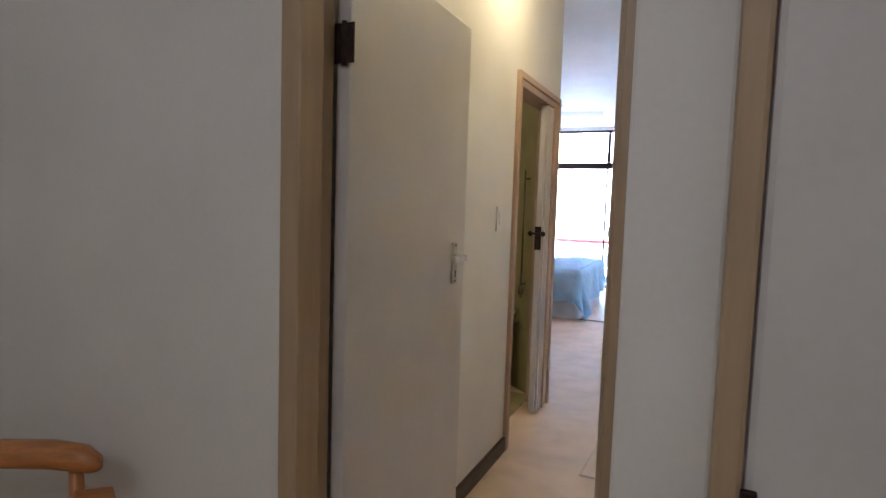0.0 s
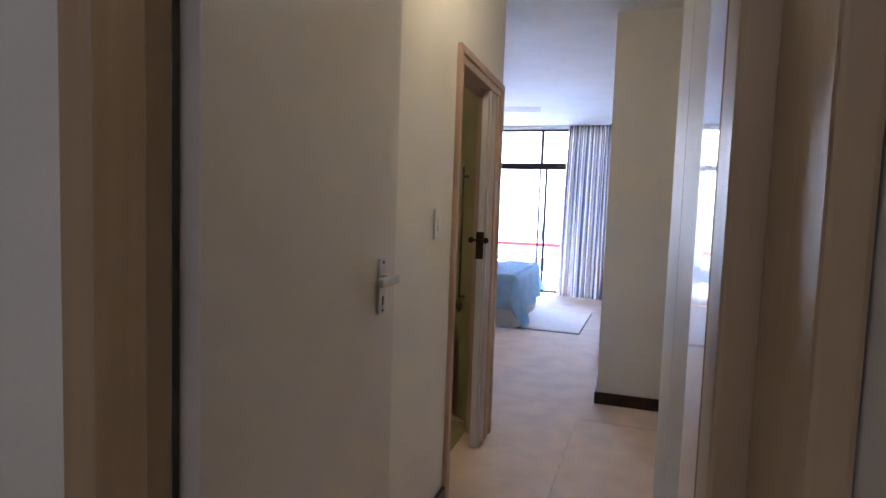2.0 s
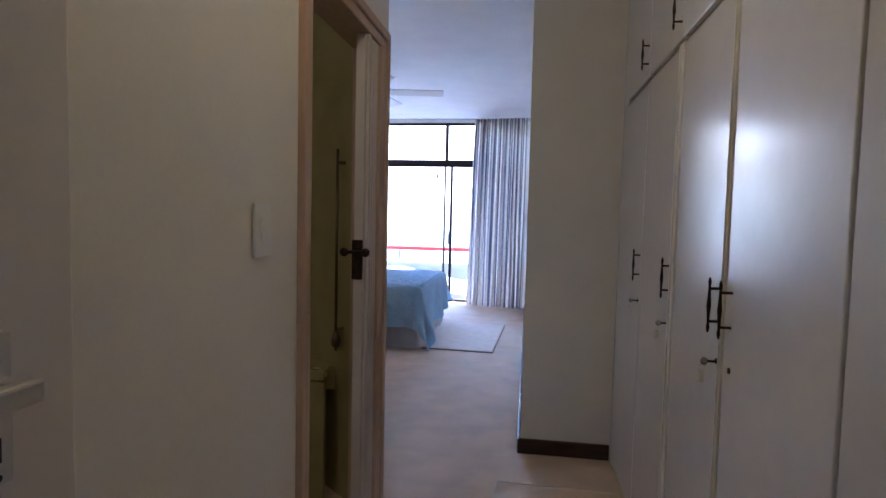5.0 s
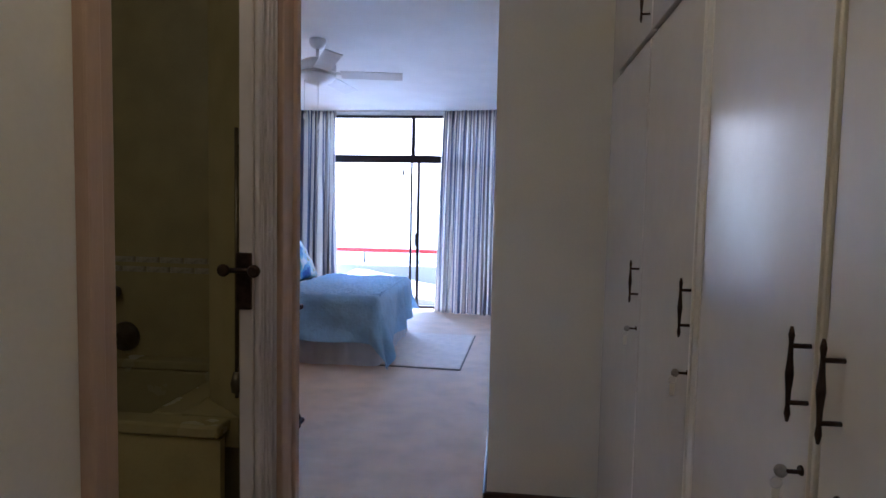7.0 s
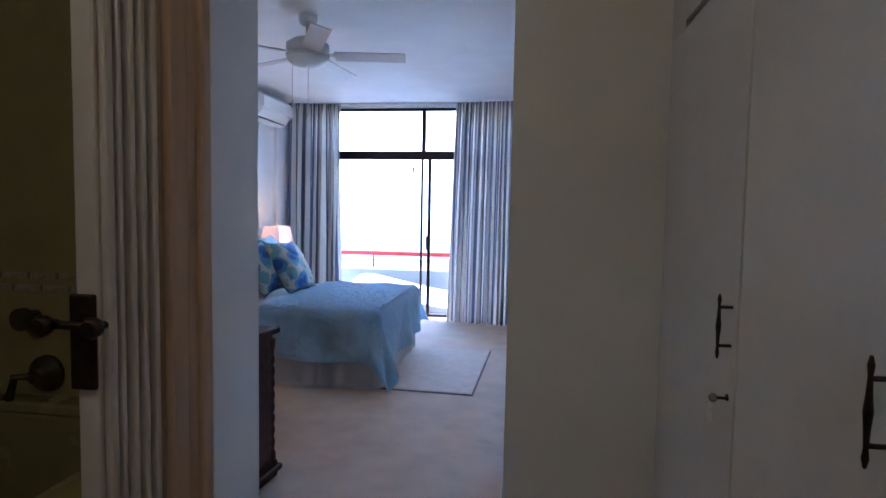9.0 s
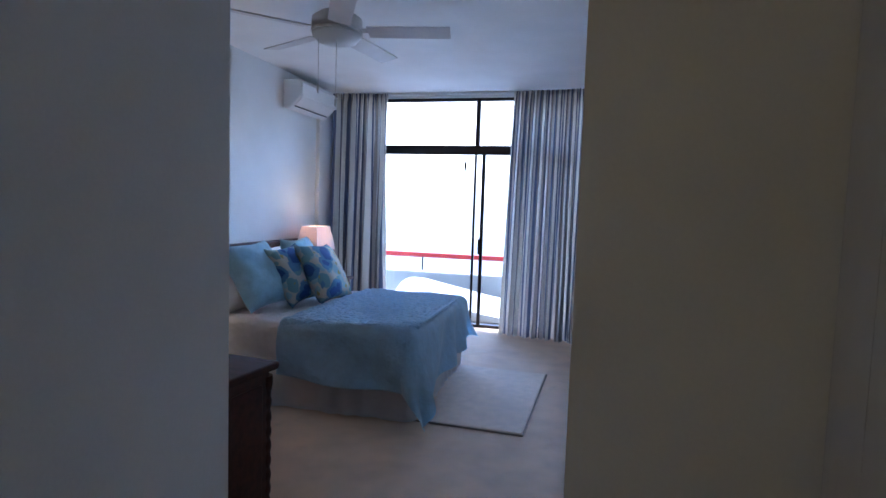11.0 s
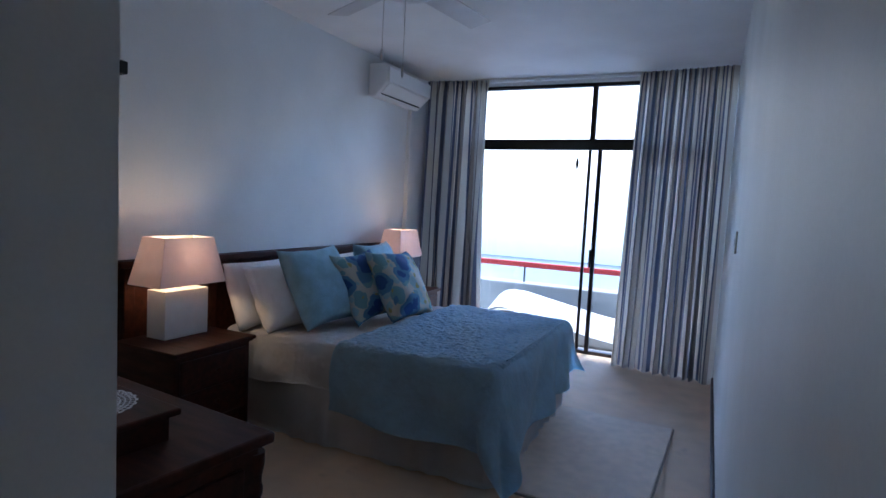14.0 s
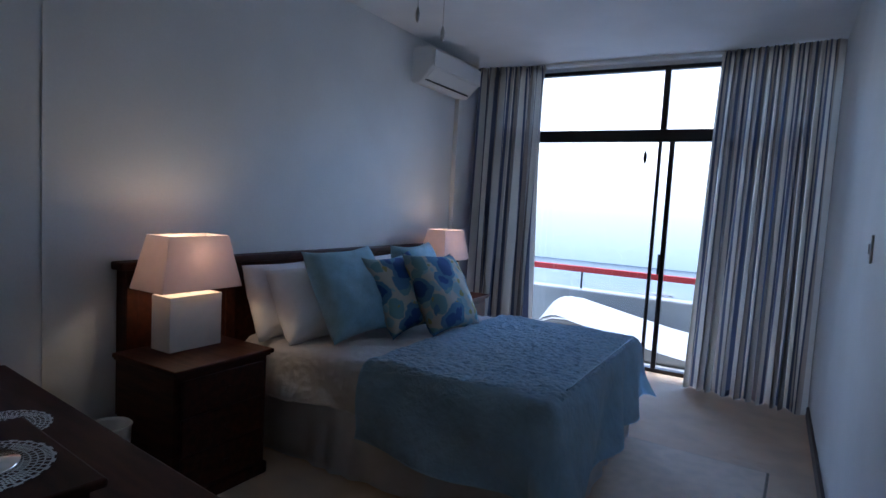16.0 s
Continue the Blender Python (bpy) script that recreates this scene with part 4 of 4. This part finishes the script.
rug = thing("rug", pose(-0.845, 8.455, 0.001, 0, 0, -2.4), "beige pile rug with a brown bound edge beside the bed", "rug")
part("mat", boxes((-1.10, -0.012, 0.012, 1.388, 0.0, 0.016), bevel=0.006), M_RUG, rug)
part("binding", boxes((-1.10, 0.0, 0.0, 0.0115, 0, 0.011), (-0.0115, 0.0, 0.012, 1.388, 0, 0.011), (-1.10, 0.0, 1.3885, 1.40, 0, 0.011), bevel=0.003), M_RUGEDGE, rug)

# air conditioner
def prism(profile, y0, y1, bevel):
    """A closed outline in x and z drawn out along y, its edges rounded."""
    bm = bmesh.new()
    ends = [[bm.verts.new((x, y, z)) for x, z in profile] for y in (y0, y1)]
    bm.faces.new(ends[0])
    bm.faces.new(ends[1][::-1])
    n = len(profile)
    for k in range(n):
        bm.faces.new((ends[0][k], ends[1][k], ends[1][(k + 1) % n], ends[0][(k + 1) % n]))
    bmesh.ops.recalc_face_normals(bm, faces=bm.faces)
    bmesh.ops.bevel(bm, geom=list(bm.edges), offset=bevel, segments=3, affect="EDGES", profile=0.5)
    return bm


ac = thing("air_conditioner", (XB + 0.001, 10.17, 2.36), "white wall-mounted split air conditioner", "air conditioner")
part("body", prism([(0.0, 0.0), (0.0, 0.285), (0.17, 0.285), (0.20, 0.25), (0.205, 0.13), (0.075, 0.0)], 0.0, 0.82, 0.014), M_WHITEPL, ac)
part("front_panel", prism([(0.200, 0.112), (0.212, 0.118), (0.212, 0.250), (0.196, 0.256)], 0.012, 0.808, 0.003), M_WHITEPL, ac, "smooth white front panel")
part("louvre", boxes((-0.05, 0.05, 0.04, 0.78, -0.004, 0.004), bevel=0.002), M_WHITEPL, ac).matrix_local = pose(0.156, 0, 0.076, 0, -45, 0)
part("slot", boxes((-0.005, 0.005, 0.05, 0.77, -0.004, 0.004)), M_BLACK, ac).matrix_local = pose(0.107, 0, 0.028, 0, -45, 0)
tk = thing("pipe_trunking", (XB + 0.001, 10.95, 0.0), "slim white trunking running down from the air conditioner", "trunking")
part("cover", boxes((0.0, 0.045, -0.05, 0.05, 0.09, 2.41), bevel=0.004), M_WHITEPL, tk)

# ceiling fan
fan = thing("ceiling_fan", (-2.05, 8.22, CEIL), "white five-blade ceiling fan with a glass bowl light", "ceiling fan")
part("canopy", lathe([(0.066, -0.001), (0.068, -0.03), (0.054, -0.06), (0.02, -0.08)], 24), M_FAN, fan)
part("rod", lathe([(0.014, -0.08), (0.014, -0.16)], 12), M_FAN, fan)
part("motor", lathe([(0.03, -0.15), (0.10, -0.165), (0.15, -0.20), (0.152, -0.24), (0.12, -0.265)], 36), M_FAN, fan)
part("collar", lathe([(0.12, -0.266), (0.155, -0.27), (0.155, -0.285)], 36), M_STEEL, fan)
part("bowl", lathe([(0.15, -0.286), (0.148, -0.30), (0.12, -0.335), (0.065, -0.355), (0.005, -0.362)], 32), M_WHITEPL, fan, "frosted white glass bowl")
for k in range(5):
    b = part("blade", boxes((0.19, 0.69, -0.066, 0.066, -0.004, 0.004), bevel=0.003), M_FAN, fan)
    b.matrix_local = pose(0, 0, -0.275, 0, 0, 10 + 72 * k) @ pose(0, 0, 0, -12, 0, 0)
    part("bracket", boxes((0.12, 0.26, -0.022, 0.022, 0.0045, 0.009), bevel=0.002), M_STEEL, b)
for dx, dy, ln in ((-0.08, -0.08, 0.29), (0.03, -0.07, 0.37)):
    ch2 = part("pull_chain", tube([(dx, dy, -0.27), (dx, dy, -0.31 - ln)], 0.0018, 6), M_STEEL, fan)
    part("pull", lathe([(0.003, 0.0), (0.008, -0.02), (0.007, -0.045), (0.003, -0.055)], 10, (dx, dy, -0.31 - ln)), M_STEEL, ch2)

# small things of the bedroom
ws = thing("wall_joint", (XB + 0.001, 7.49, 0), "thin upright cover strip on the bedroom wall", "trim", kind="structure")
part("strip", boxes((0, 0.004, -0.006, 0.006, 0.09, CEIL - 0.002), bevel=0.001), M_BEDWALL, ws)


def doily(at, r, label):
    """Round crochet mat: rings of openwork and a scalloped edge."""
    n = thing("doily", at, label, "doily", "crochet doilies")
    bm = bmesh.new()
    segs = 96

    def strip(r0, r1, a0, a1):
        bm.faces.new([bm.verts.new((r * k * math.cos(a), r * k * math.sin(a), 0.0015)) for k, a in ((r0, a0), (r1, a0), (r1, a1), (r0, a1))])

    turn = 2 * math.pi / segs
    for ring in range(10):
        r0 = 0.10 + 0.09 * ring
        for i in range(segs):
            a = turn * (i + 0.5 * (ring % 2))
            strip(r0, r0 + (0.022 if ring < 9 else 0.03 + 0.03 * (i % 4 in (1, 2))), a, a + turn)
            if ring < 9 and ((i // 8 + ring // 2) % 3 == 0 or i % (4 if ring < 4 else 2) == 0):
                strip(r0 + 0.022, r0 + 0.09, a + 0.1 * turn, a + 0.75 * turn)
    for i in range(segs):
        strip(0.01, 0.10, turn * i, turn * (i + 1))
    bmesh.ops.recalc_face_normals(bm, faces=bm.faces[:])
    bmesh.ops.reverse_faces(bm, faces=[f for f in bm.faces if f.normal.z < 0])
    part("lace", bm, M_LACE, n)
    return n


doily((-2.095, 6.725, 0.863), 0.13, "round white crochet doily under the vanity mirror")
doily((-2.50, 6.92, 0.776), 0.12, "white crochet doily on the dressing table top")
vm = thing("vanity_mirror", pose(-2.10, 6.725, 0.866, 0, 0, -24), "round chrome tilting vanity mirror on a doily", "mirror")
part("foot", lathe([(0.075, 0.0), (0.07, 0.006), (0.025, 0.014), (0.014, 0.03), (0.022, 0.045), (0.022, 0.06), (0.01, 0.075)], 28), M_CHROME, vm)
part("ring", lathe([(0.082, -0.012), (0.092, -0.008), (0.092, 0.008), (0.082, 0.012)], 32, (0, 0, 0.16), Matrix.Rotation(radians(82), 4, "X")), M_CHROME, vm)
part("glass", lathe([(0.081, -0.0125), (0.081, -0.0121)], 32, (0, 0, 0.16), Matrix.Rotation(radians(82), 4, "X")), M_MIRROR, vm, "round mirror glass")
wc = thing("wall_clock", (-1.70, YE + 0.002, 1.28), "small dark wooden wall clock with a stepped cornice", "clock")
part("cornice", boxes((-0.15, -0.01, 0, 0.125, 0.36, 0.385), (-0.14, -0.018, 0, 0.10, 0.335, 0.36), (-0.13, -0.024, 0, 0.08, 0.315, 0.335), bevel=0.003), M_BLACK, wc)
part("back_board", boxes((-0.10, -0.002, 0, 0.012, 0.14, 0.315), bevel=0.002), M_BLACK, wc)
for x, y in ((-0.035, 0.050), (-0.085, 0.050), (-0.035, 0.066)):
    part("rod", tube([(x, y, 0.10), (x, y, 0.318)], 0.0035, 8), M_IRON, wc)
part("body", lathe([(0.020, 0.19), (0.026, 0.16), (0.034, 0.12), (0.040, 0.08), (0.046, 0.075), (0.046, 0.03), (0.040, 0.0)], 20, (-0.05, 0.066, 0)), M_BLACK, wc)
bn = thing("waste_bin", (-3.22, 7.6, 0.0), "small white round waste bin beside the nightstand", "bin")
part("wall", lathe([(0.075, 0.0), (0.085, 0.38), (0.09, 0.385), (0.084, 0.39), (0.08, 0.375), (0.07, 0.02)], 28), M_WHITEPL, bn)
